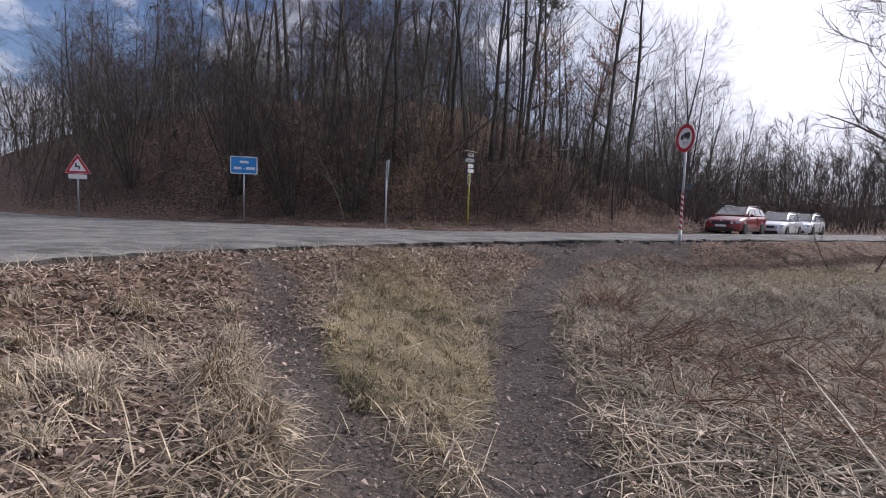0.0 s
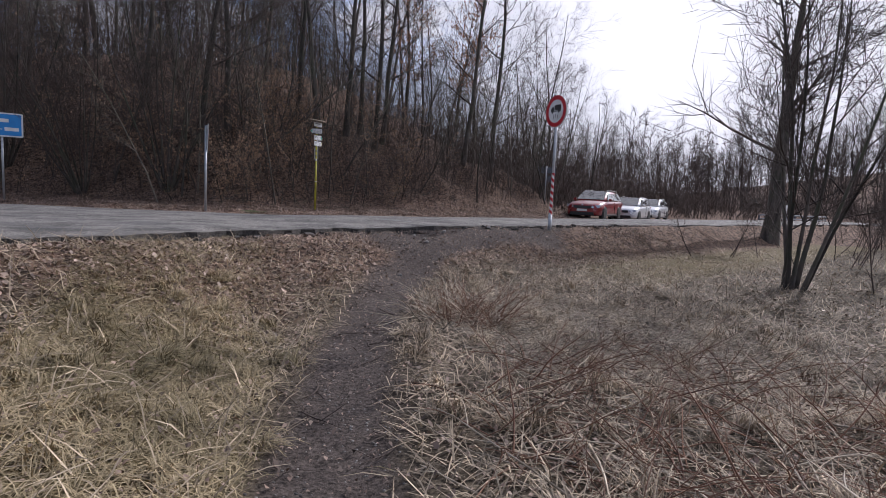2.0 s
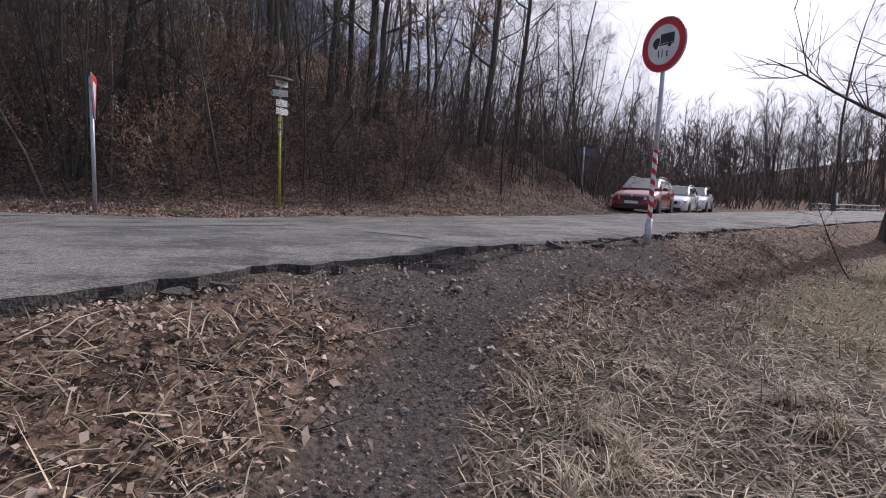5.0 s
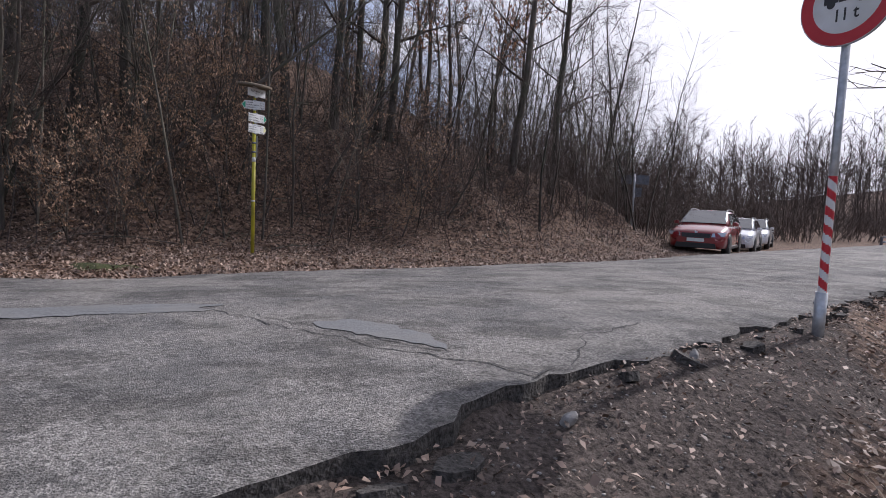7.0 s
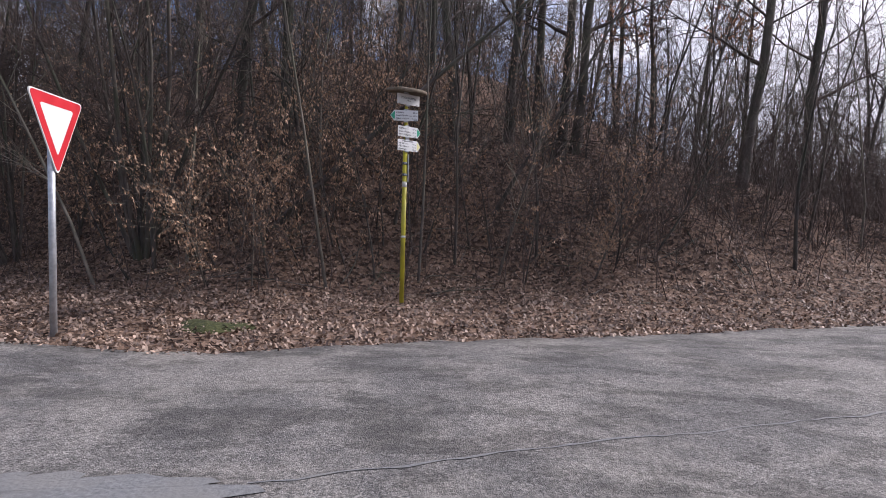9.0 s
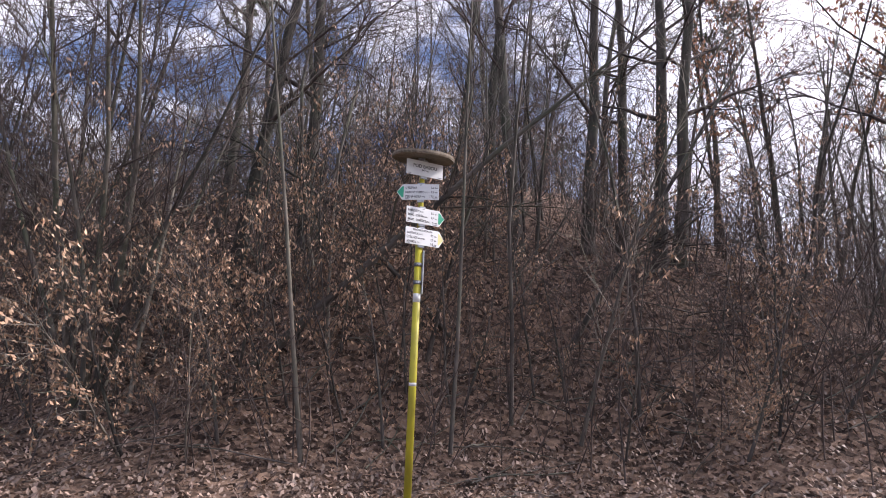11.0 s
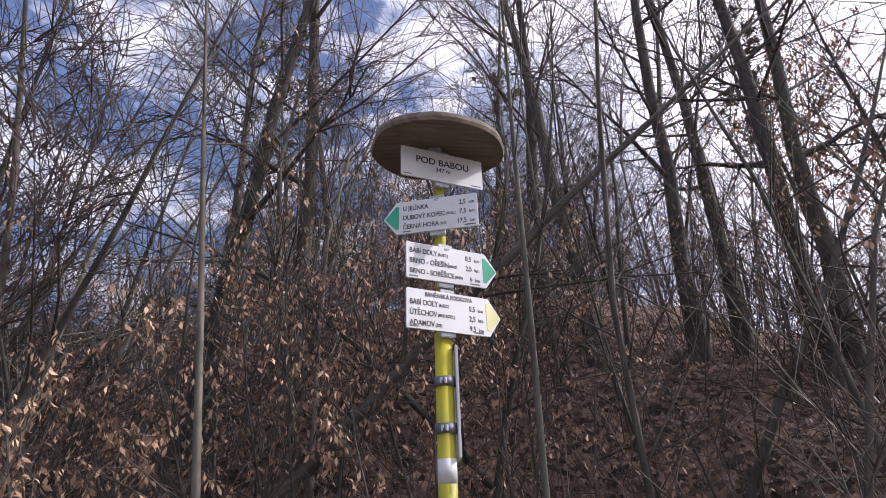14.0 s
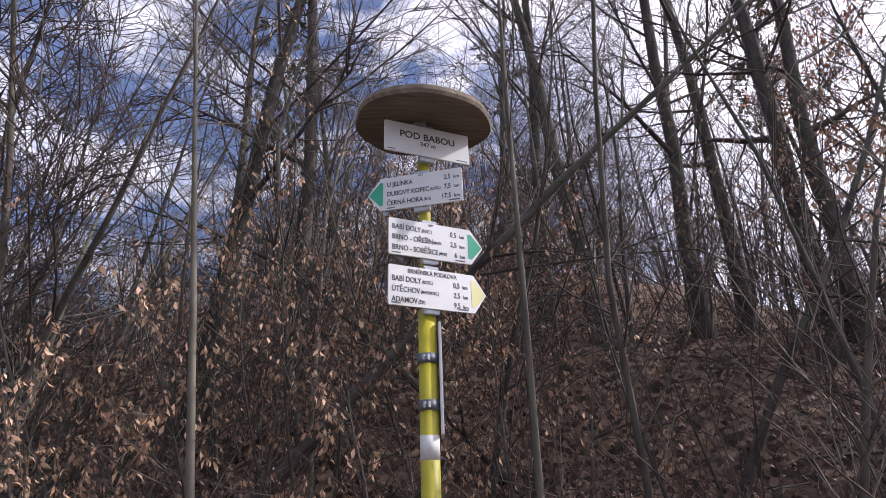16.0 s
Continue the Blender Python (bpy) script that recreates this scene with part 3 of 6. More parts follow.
def plant_hill():
    rng = random.Random(11)
    tall_trees = [tree("bare_tree", 100 + i, TALL, bark, tall=rng.uniform(11, 16), girth=rng.uniform(0.07, 0.13), first=rng.uniform(0.10, 0.28), limbs=20, sub=7, twigs=5, spread=1.35) for i in range(7)]
    pines = [tree("pine_tree", 140 + i, "tall pine with bare trunk and thin dark green crown", bark, tall=15 + i, girth=0.14, first=0.55, limbs=14, sub=5, twigs=3, needles=True) for i in range(2)]
    saps = [sapling("young_tree", 200 + i, YOUNG, bark_pale if i % 3 == 0 else bark, tall=rng.uniform(4, 8.5), girth=rng.uniform(0.02, 0.042), side=19, drop=0.2) for i in range(9)]
    leafy = [sapling("beech_sapling", 260 + i, "beech sapling keeping its dry brown leaves", bark, tall=rng.uniform(1.6, 3.8), girth=rng.uniform(0.012, 0.024), side=17, leafy=4, drop=0.1) for i in range(6)]
    for o in tall_trees:
        tagged(o, group="trees on the slope")
    for o in pines:
        tagged(o, group="pines on the slope")
    for o in saps:
        tagged(o, group="young trees on the slope")
    for o in leafy:
        tagged(o, group="leafy saplings on the slope")
    used = set()

    def place(o, m):
        if o not in used:
            used.add(o)
            o.matrix_basis = m
            return o
        return copy_thing(o, m)

    def put(kinds, x, y, tilt=4):
        # the wood gets lower where the spur runs out to the east
        s = min(1.0, max(0.3, (37 - math.degrees(math.atan2(x, y))) / 12)) * (1.0 - 0.25 * float(smooth((-14 - x) / 18)))
        return place(rng.choice(kinds), pose(x, y, height(x, y), rng.uniform(-tilt, tilt), rng.uniform(-tilt, tilt), rng.uniform(0, 360)) @ Matrix.Scale(s, 4))

    # trees that stand out, each with its own lean
    stout = tree("stout_tree", 301, "stout grey-barked bare tree leaning over the slope", bark, tall=15, girth=0.125, first=0.2, limbs=20, sub=8, twigs=4, spread=1.1)
    tagged(stout, group="stout trees on the slope")
    taken = []
    for x, y, d in ((3.85, 27.9, (0.04, -0.03, 1)), (4.25, 28.3, (0.05, -0.03, 1)), (1.24, 27.9, (-0.10, 0, 1)), (0.36, 28.9, (0.04, 0, 1)), (2.61, 28.6, (0.05, 0, 1)),
                    (3.29, 29.4, (0.02, 0, 1)), (-3.23, 25.35, (0.10, 0.04, 1)), (9.9, 28.9, (0.03, 0, 1)), (8.4, 28.6, (0.10, -0.03, 1)), (-2.26, 25.9, (0, 0, 1))):
        place(stout, upright(x, y, d, rng.uniform(0, 360)))
        taken.append((x, y))
    fan = tree("hornbeam_clump", 305, "many-stemmed bare hornbeam fanning out from one stool", bark, tall=9.5, girth=0.05, first=0.16, limbs=11, stems=11, sub=7, twigs=4, spread=1.1, flare=(0.12, 0.55))
    place(fan, upright(-3.9, 23.4, (0, -0.05, 1)))
    place(fan, upright(-9.5, 25.0, (0.05, -0.1, 1), 130))
    place(fan, upright(-15.5, 27.0, (0.0, -0.1, 1), 220))
    place(fan, upright(-6.6, 23.4, (-0.1, -0.2, 1), 300) @ Matrix.Scale(0.75, 4))
    near_a = sapling("young_tree", 311, "pale thin leaning young tree beside the signpost", bark_pale, tall=8.5, girth=0.030, side=18, leaning=0.02, drop=0.35, crook=0.05)
    place(near_a, upright(-0.25, 22.75, (-0.12, -0.06, 1)))
    near_b = sapling("young_tree", 312, "thin straight grey young tree behind the signpost", bark, tall=8.0, girth=0.028, side=16, leaning=0.02, drop=0.45, crook=0.04)
    place(near_b, upright(1.14, 23.5, (0.02, 0.0, 1)))
    arch = sapling("arching_tree", 314, "crooked dark young tree arching across the slope", bark, tall=7.5, girth=0.05, side=24, leaning=0.02, drop=0.2, crook=0.16, reach=(0.16, 0.34))
    for x, y, d, turn in ((0.6, 25.4, (-0.75, -0.35, 1), 20), (2.3, 25.8, (0.35, -0.1, 1), 140), (-1.4, 24.9, (-0.4, 0, 1), 260), (-0.3, 27.0, (0.25, 0, 1), 200)):
        place(arch, upright(x, y, d, turn))
    snag = sapling("leaning_dead_tree", 313, "dark dead trunk leaning steeply among the trees", bark, tall=9.0, girth=0.075, side=16, leaning=0.02, drop=0.25, crook=0.05)
    place(snag, upright(-1.6, 23.95, (0.645, 0.22, 0.62)))
    for x, y, d in ((3.22, 24.85, (0.05, 0, 1)), (-4.0, 22.3, (-0.4, -0.1, 1)), (5.4, 24.9, (0.3, 0, 1)), (6.3, 26.4, (0.15, 0, 1)), 
                    (0.4, 24.9, (0.1, 0, 1)), (1.9, 25.0, (-0.1, 0, 1)), (2.5, 24.3, (0.15, -0.1, 1)), (-0.9, 24.4, (-0.15, 0, 1)), (-1.9, 25.4, (0.1, 0.1, 1))):
        place(rng.choice(saps), upright(x, y, d, rng.uniform(0, 360)))
    for x, y, d in ((-1.2, 22.6, (-0.3, -0.4, 1)), (-2.0, 22.2, (-0.5, -0.3, 1)), (-0.2, 23.6, (-0.1, -0.2, 1)), (0.4, 23.4, (0.0, -0.1, 1)), (3.0, 24.0, (0.2, -0.3, 1)), (4.2, 23.9, (0.5, -0.2, 1)), (-3.0, 23.4, (-0.2, -0.3, 1)), (0.1, 24.6, (0, 0, 1)), (-0.9, 23.2, (-0.1, -0.2, 1)), (-2.3, 23.0, (-0.3, -0.3, 1)), (-3.6, 22.6, (-0.4, -0.4, 1))):
        place(rng.choice(leafy), upright(x, y, d, rng.uniform(0, 360)))
    # the brown mass of beech behind the signpost
    full = [sapling("beech_sapling", 280 + i, "bushy young beech full of dry brown leaves", bark, tall=2.6 + 0.45 * i, girth=0.02, side=24, leafy=4, drop=0.08, reach=(0.14, 0.32)) for i in range(4)]
    for o in full:
        tagged(o, group="leafy saplings on the slope")
    for x, y in ((-0.5, 23.9), (0.3, 24.3), (-1.3, 24.2), (-0.2, 25.0), (0.7, 25.3), (-1.0, 25.4), (-2.0, 24.5), (0.9, 24.4), (-1.7, 23.3), (-0.9, 23.5), (-2.5, 23.8), (-0.1, 26.2), (1.6, 26.4), (3.4, 27.4), (2.6, 28.2), (4.6, 24.4)):
        place(rng.choice(full), upright(x, y, (rng.uniform(-0.15, 0.15), rng.uniform(-0.3, 0), 1), rng.uniform(0, 360)))
    # boughs that reach out over the verge
    bough = sapling("beech_sapling", 290, "beech sapling leaning over the verge with pale dry leaves", bark_pale, tall=3.2, girth=0.02, side=30, leafy=7, drop=0.2, reach=(0.16, 0.36))
    tagged(bough, group="leafy saplings on the slope")
    for x, y, d, turn, k in ((-2.0, 22.2, (0.15, -0.75, 0.9), 30, 0.8), (-1.3, 22.3, (0.25, -0.95, 1.5), 150, 0.85), (3.6, 23.7, (0.3, -0.6, 0.9), 90, 0.5)):
        place(bough, upright(x, y, d, turn) @ Matrix.Scale(k, 4))
    rust = sapling("beech_tree", 330, "young beech holding rust-brown dead leaves on the slope", bark, leaf_rust, tall=8.0, girth=0.06, side=46, leafy=10, drop=0.4, size=(0.08, 0.14))
    place(rust, upright(6.12, 30.0, (0.05, 0, 1)))
    place(rust, upright(8.0, 31.6, (0.0, 0, 1), 120))
    for k in range(6000):
        if len(taken) >= 116:
            break
        x, y = rng.uniform(-38, 30), rng.uniform(21, 62)
        sf = float(side_distance(np.array([x]), np.array([y]), FAR)[0])
        if sf < 7.5 or not far_enough(x, y, taken, 1.9) or rng.random() < smooth((x - 14) / 14) * 0.5 or (x > 3.8 and y > 31 and x < 16 and rng.random() < 0.75) or (x < -2.5 and y < 37 and rng.random() < 0.6) or (x < -12 and rng.random() < 0.3) or (math.hypot(x - 1.4, y - 21) < 7):
            continue
        taken.append((x, y))
        put(pines if rng.random() < 0.14 and x < 9 else tall_trees, x, y)
    n = 0
    while n < 210:
        x, y = rng.uniform(-24, 20), rng.uniform(20, 48)
        sf = float(side_distance(np.array([x]), np.array([y]), FAR)[0])
        if sf < 3.6 or math.hypot(x - 1.5, y - 21.2) < 3.2 or (x > 2 and rng.random() < (0.7 if y > 30 else 0.5)) or (x < 0 and x > -11 and y < 33 and rng.random() < 0.55) or rng.random() < smooth((sf - 8) / 14) * 0.6:
            continue
        put(saps, x, y, tilt=8)
        n += 1
    # the shoulder of the hill towards the valley
    n = 0
    while n < 38:
        x, y = rng.uniform(8, 21), rng.uniform(22, 42)
        sf = float(side_distance(np.array([x]), np.array([y]), FAR)[0])
        if sf < 3.4:
            continue
        put(saps, x, y, tilt=8)
        n += 1
    n = 0
    while n < 24:
        x, y = rng.uniform(7, 14), rng.uniform(24, 31)
        sf = float(side_distance(np.array([x]), np.array([y]), FAR)[0])
        if sf < 2.4 or sf > 7 or 0.89 * x + 0.45 * y > 27:
            continue
        put(saps, x, y, tilt=8)
        n += 1
    n = 0
    while n < 120:
        x, y = rng.uniform(-16, 9), rng.uniform(20.5, 33)
        sf = float(side_distance(np.array([x]), np.array([y]), FAR)[0])
        if sf < 3.2 or math.hypot(x - 1.5, y - 21.2) < 2.4 or rng.random() < 0.6 * smooth((x - 3) / 5):
            continue
        put(leafy, x, y, tilt=10)
        n += 1


def strewn(name, kinds, X, Y, material, seed, lo=0.7, hi=1.3, tilt=0.12, sink=0.0, sizes=None):
    """One mesh of many stems or trees, each a turned and scaled copy of one of the kinds."""
    rng = np.random.RandomState(seed)
    Z = lie(X, Y)[0] - sink
    vs, fs, off = [], [], 0
    kinds = [(np.array(k.v), np.array(k.f)) for k in kinds]
    which = rng.randint(0, len(kinds), len(X))
    for w, (v, f) in enumerate(kinds):
        sel = np.where(which == w)[0]
        if not len(sel):
            continue
        a, s = rng.rand(len(sel)) * 6.283, lo + (hi - lo) * rng.rand(len(sel))
        if sizes is not None:
            s = s * sizes[sel]
        tx, ty = tilt * rng.randn(len(sel)), tilt * rng.randn(len(sel))
        c, n = np.cos(a)[:, None], np.sin(a)[:, None]
        x, y, z = v[None, :, 0] * s[:, None], v[None, :, 1] * s[:, None], v[None, :, 2] * s[:, None]
        P = np.stack([x * c - y * n + z * tx[:, None] + X[sel][:, None], x * n + y * c + z * ty[:, None] + Y[sel][:, None], z + Z[sel][:, None]], -1)
        F = f[None] + (np.arange(len(sel)) * len(v))[:, None, None] + off
        vs.append(P.reshape(-1, 3))
        fs.append(F.reshape(-1, f.shape[1]))
        off += P.shape[0] * P.shape[1]
    return mesh_fast(name, np.concatenate(vs), np.concatenate(fs), material, True)


def thin_stem(seed, tall, girth, side):
    rng = random.Random(seed)
    st = Strokes()
    line = wander((0, 0, -0.1), (rng.uniform(-0.4, 0.4), rng.uniform(-0.4, 0.4), 1), tall, 4, 0.2, 0.03, rng)
    st.tube(line, [girth * (1 - 0.85 * i / 4) for i in range(5)], 3)
    for b in range(side):
        p, d = point_on(line, rng.uniform(0.2, 0.97))
        br = wander(p, splay(d, rng.uniform(0.5, 1.2), rng), tall * rng.uniform(0.14, 0.4), 2, 0.3, 0.07, rng)
        st.tube(br, [girth * 0.5, girth * 0.36, girth * 0.16], 3)
        p, d = point_on(br, rng.uniform(0.3, 0.8))
        st.tube(wander(p, splay(d, rng.uniform(0.5, 1.0), rng), tall * rng.uniform(0.08, 0.2), 1, 0.2, 0.05, rng), [girth * 0.36, girth * 0.12], 3)
    return st


def far_tree(seed, tall):
    rng = random.Random(seed)
    st = Strokes()
    line = wander((0, 0, -0.6), (rng.uniform(-0.08, 0.08), rng.uniform(-0.08, 0.08), 1), tall, 4, 0.08, 0.02, rng)
    st.tube(line, [0.10 * (1 - 0.85 * i / 4) for i in range(5)], 3)
    for b in range(19):
        k = rng.uniform(0.12, 0.98)
        p, d = point_on(line, k)
        ln = tall * rng.uniform(0.14, 0.30) * (1.15 - 0.7 * k)
        br = wander(p, splay(d, rng.uniform(0.4, 1.0), rng), ln, 2, 0.3, 0.10, rng)
        st.tube(br, [0.035, 0.028, 0.012], 3)
        for c in range(3):
            p2, d2 = point_on(br, rng.uniform(0.2, 1))
            t2 = wander(p2, splay(d2, rng.uniform(0.4, 0.9), rng), ln * 0.55, 1, 0.2, 0.05, rng)
            st.tube(t2, [0.022, 0.010], 3)
    return st


def far_bush(seed):
    rng = random.Random(seed)
    st = Strokes()
    for k in range(9):
        line = wander((rng.uniform(-0.6, 0.6), rng.uniform(-0.6, 0.6), -0.2), (rng.uniform(-0.6, 0.6), rng.uniform(-0.6, 0.6), 1), rng.uniform(1.8, 4.5), 3, 0.15, 0.02, rng)
        st.tube(line, [0.028, 0.022, 0.016, 0.006], 3)
        for b in range(4):
            p, d = point_on(line, rng.uniform(0.2, 0.95))
            st.tube(wander(p, splay(d, rng.uniform(0.5, 1.0), rng), rng.uniform(0.5, 1.3), 1, 0.2, 0.05, rng), [0.016, 0.006], 3)
    return st


def plant_undergrowth():
    stems = [thin_stem(400 + i, random.Random(i).uniform(1.0, 3.2), 0.009, 8) for i in range(12)]
    whips = [thin_stem(430 + i, random.Random(i).uniform(3.0, 8.0), 0.017, 10) for i in range(10)]

    def w_low(X, Y):
        sf = side_distance(X, Y, FAR)
        return np.where((sf > 2.7) & (np.hypot(X - 1.5, Y - 21.0) > 2.2), np.clip(1.2 - sf / 16, 0.1, 1) * np.where(X > 5, 1.0, 1), 0)

    X, Y = scatter(4200, -22, 20, 19, 38, w_low, 41)
    P, Q = scatter(420, 4.5, 13.5, 21.5, 31, lambda a, b: (side_distance(a, b, FAR) > 1.6) * 1.0, 49)
    X, Y = np.concatenate([X, P]), np.concatenate([Y, Q])
    tagged(new("undergrowth", strewn("undergrowth", stems, X, Y, twig, 42)), "tangle of thin bare brown stems on the slope", "undergrowth", kind="stuff")

    def w_high(X, Y):
        sf = side_distance(X, Y, FAR)
        return np.where(sf > 6, np.where(sf > 15, 0.8, 0.10) * np.where(X > 3.5, 0.16, 1) * np.where(Y > 56, 0.4, 1) * (np.hypot(X - 1.5, Y - 21.0) > 6), 0)

    X, Y = scatter(5200, -48, 48, 24, 66, w_high, 43)
    P, Q = scatter(1000, -56, -17, 24, 52, lambda a, b: (side_distance(a, b, FAR) > 5) * 0.9, 50)
    X, Y = np.concatenate([X, P]), np.concatenate([Y, Q])
    tagged(new("thicket", strewn("thicket", whips, X, Y, twig, 44)), "dense bare thicket higher on the wooded slope", "thicket", kind="stuff")
    far = [far_tree(460 + i, random.Random(i).uniform(11, 17)) for i in range(6)]

    def w_far(X, Y):
        sn, sf = side_distance(X, Y, NEAR), side_distance(X, Y, FAR)
        d = np.hypot(X - 3, Y - 10)
        east = (X * 0.85 - Y * 0.53 > 9) & (sn < -3)
        return np.where((d > 36) & ((sf > 6) | (sn < -6)), np.where(d < 110, 1.0, 0.5), 0) * np.where((sf > 4) & (X < 20) & (Y < 58) & (X > -40), 0, 1) * np.where((d > 70) | (sf > 0) | east, 1, 0.25) * np.where(X + Y < 12, 0.04, 1) * np.where((X < 14) & (Y > 40), 0.6, 1) * np.where(X < -25, 0.8, 1)

    X, Y = scatter(3100, -80, 130, -20, 115, w_far, 45)
    seen = (np.arctan2(X - 2, Y) > -1.0) & (np.arctan2(X - 2, Y) < 1.45)
    X, Y = X[seen], Y[seen]
    tagged(new("far_woods", strewn("far_woods", far, X, Y, twig, 46, 0.75, 1.15, 0.04, 0.0, np.clip(np.hypot(X - 3, Y - 10) / 105, 0.42, 1.0))), "bare grey-brown woods on the far valley sides", "woods", kind="stuff")
    brush = [far_bush(480 + i) for i in range(6)]

    def w_brush(X, Y):
        sn, sf = side_distance(X, Y, NEAR), side_distance(X, Y, FAR)
        d = np.hypot(X - 3, Y - 10)
        return np.where(((sf > 4.5) & (d > 24)) | ((sn < -3.5) & (d > 24)), np.clip(1.3 - d / 90, 0.15, 1), 0)

    X, Y = scatter(1150, 14, 75, 8, 70, w_brush, 47)
    tagged(new("far_brush", strewn("far_brush", brush, X, Y, twig, 48, 0.7, 1.3)), "grey-brown brush along the valley road", "brush", kind="stuff")


plant_hill()


def leaves_mesh(name, X, Y, material, lo, hi, seed, lift=0.012, lie_flat=0.65):
    """Loose leaves, each one folded quad, on the land at the places given."""
    rng = np.random.RandomState(seed)
    n = len(X)
    Z = lie(X, Y)[0] + lift
    a, s = rng.rand(n) * 6.283, lo + (hi - lo) * rng.rand(n)
    u = np.stack([np.cos(a), np.sin(a), lie_flat * rng.randn(n)], -1)
    w = np.stack([-np.sin(a), np.cos(a), lie_flat * rng.randn(n)], -1)
    p = np.stack([X, Y, Z + 0.02 * rng.rand(n)], -1)
    s = s[:, None]
    bow = np.stack([np.zeros(n), np.zeros(n), 0.012 * rng.rand(n)], -1)
    q = np.stack([p - u * s * 0.5, p + w * s * 0.3 + bow, p + u * s * 0.5, p - w * s * 0.3 + bow], 1).reshape(-1, 3)
    return mesh_fast(name, q, np.arange(4 * n).reshape(-1, 4), material)


def scatter(n, x0, x1, y0, y1, weight, seed):
    """n places in a rectangle, kept with the chance that weight gives."""
    rng = np.random.RandomState(seed)
    X, Y = rng.uniform(x0, x1, n), rng.uniform(y0, y1, n)
    keep = rng.rand(n) < weight(X, Y)
    return X[keep], Y[keep]


def blades_mesh(name, X, Y, material, lo, hi, width, seed, upright, droop=0.5):
    """Grass blades of two quads each."""
    rng = np.random.RandomState(seed)
    n = len(X)
    Z = lie(X, Y)[0]
    a, ln = rng.rand(n) * 6.283, lo + (hi - lo) * rng.rand(n)
    el = np.clip(upright + 0.35 * rng.randn(n), 0.03, 1.5)
    d = np.stack([np.cos(a) * np.cos(el), np.sin(a) * np.cos(el), np.sin(el)], -1)
    el2 = el - droop * rng.rand(n)
    e = np.stack([np.cos(a) * np.cos(el2), np.sin(a) * np.cos(el2), np.sin(el2)], -1)
    w = np.stack([-np.sin(a), np.cos(a), 0.3 * rng.randn(n)], -1) * width
    p = np.stack([X, Y, Z + 0.005 + 0.02 * rng.rand(n)], -1)
    h = (ln * 0.5)[:, None]
    m = p + d * h
    t = m + e * h
    q = np.stack([p - w, p + w, m + w * 0.8, m - w * 0.8, t + w * 0.15, t - w * 0.15], 1).reshape(-1, 3)
    i = np.arange(n)[:, None] * 6
    f = np.stack([i + np.array([0, 1, 2, 3]), i + np.array([3, 2, 4, 5])], 1).reshape(-1, 4)
    return mesh_fast(name, q, f, material)


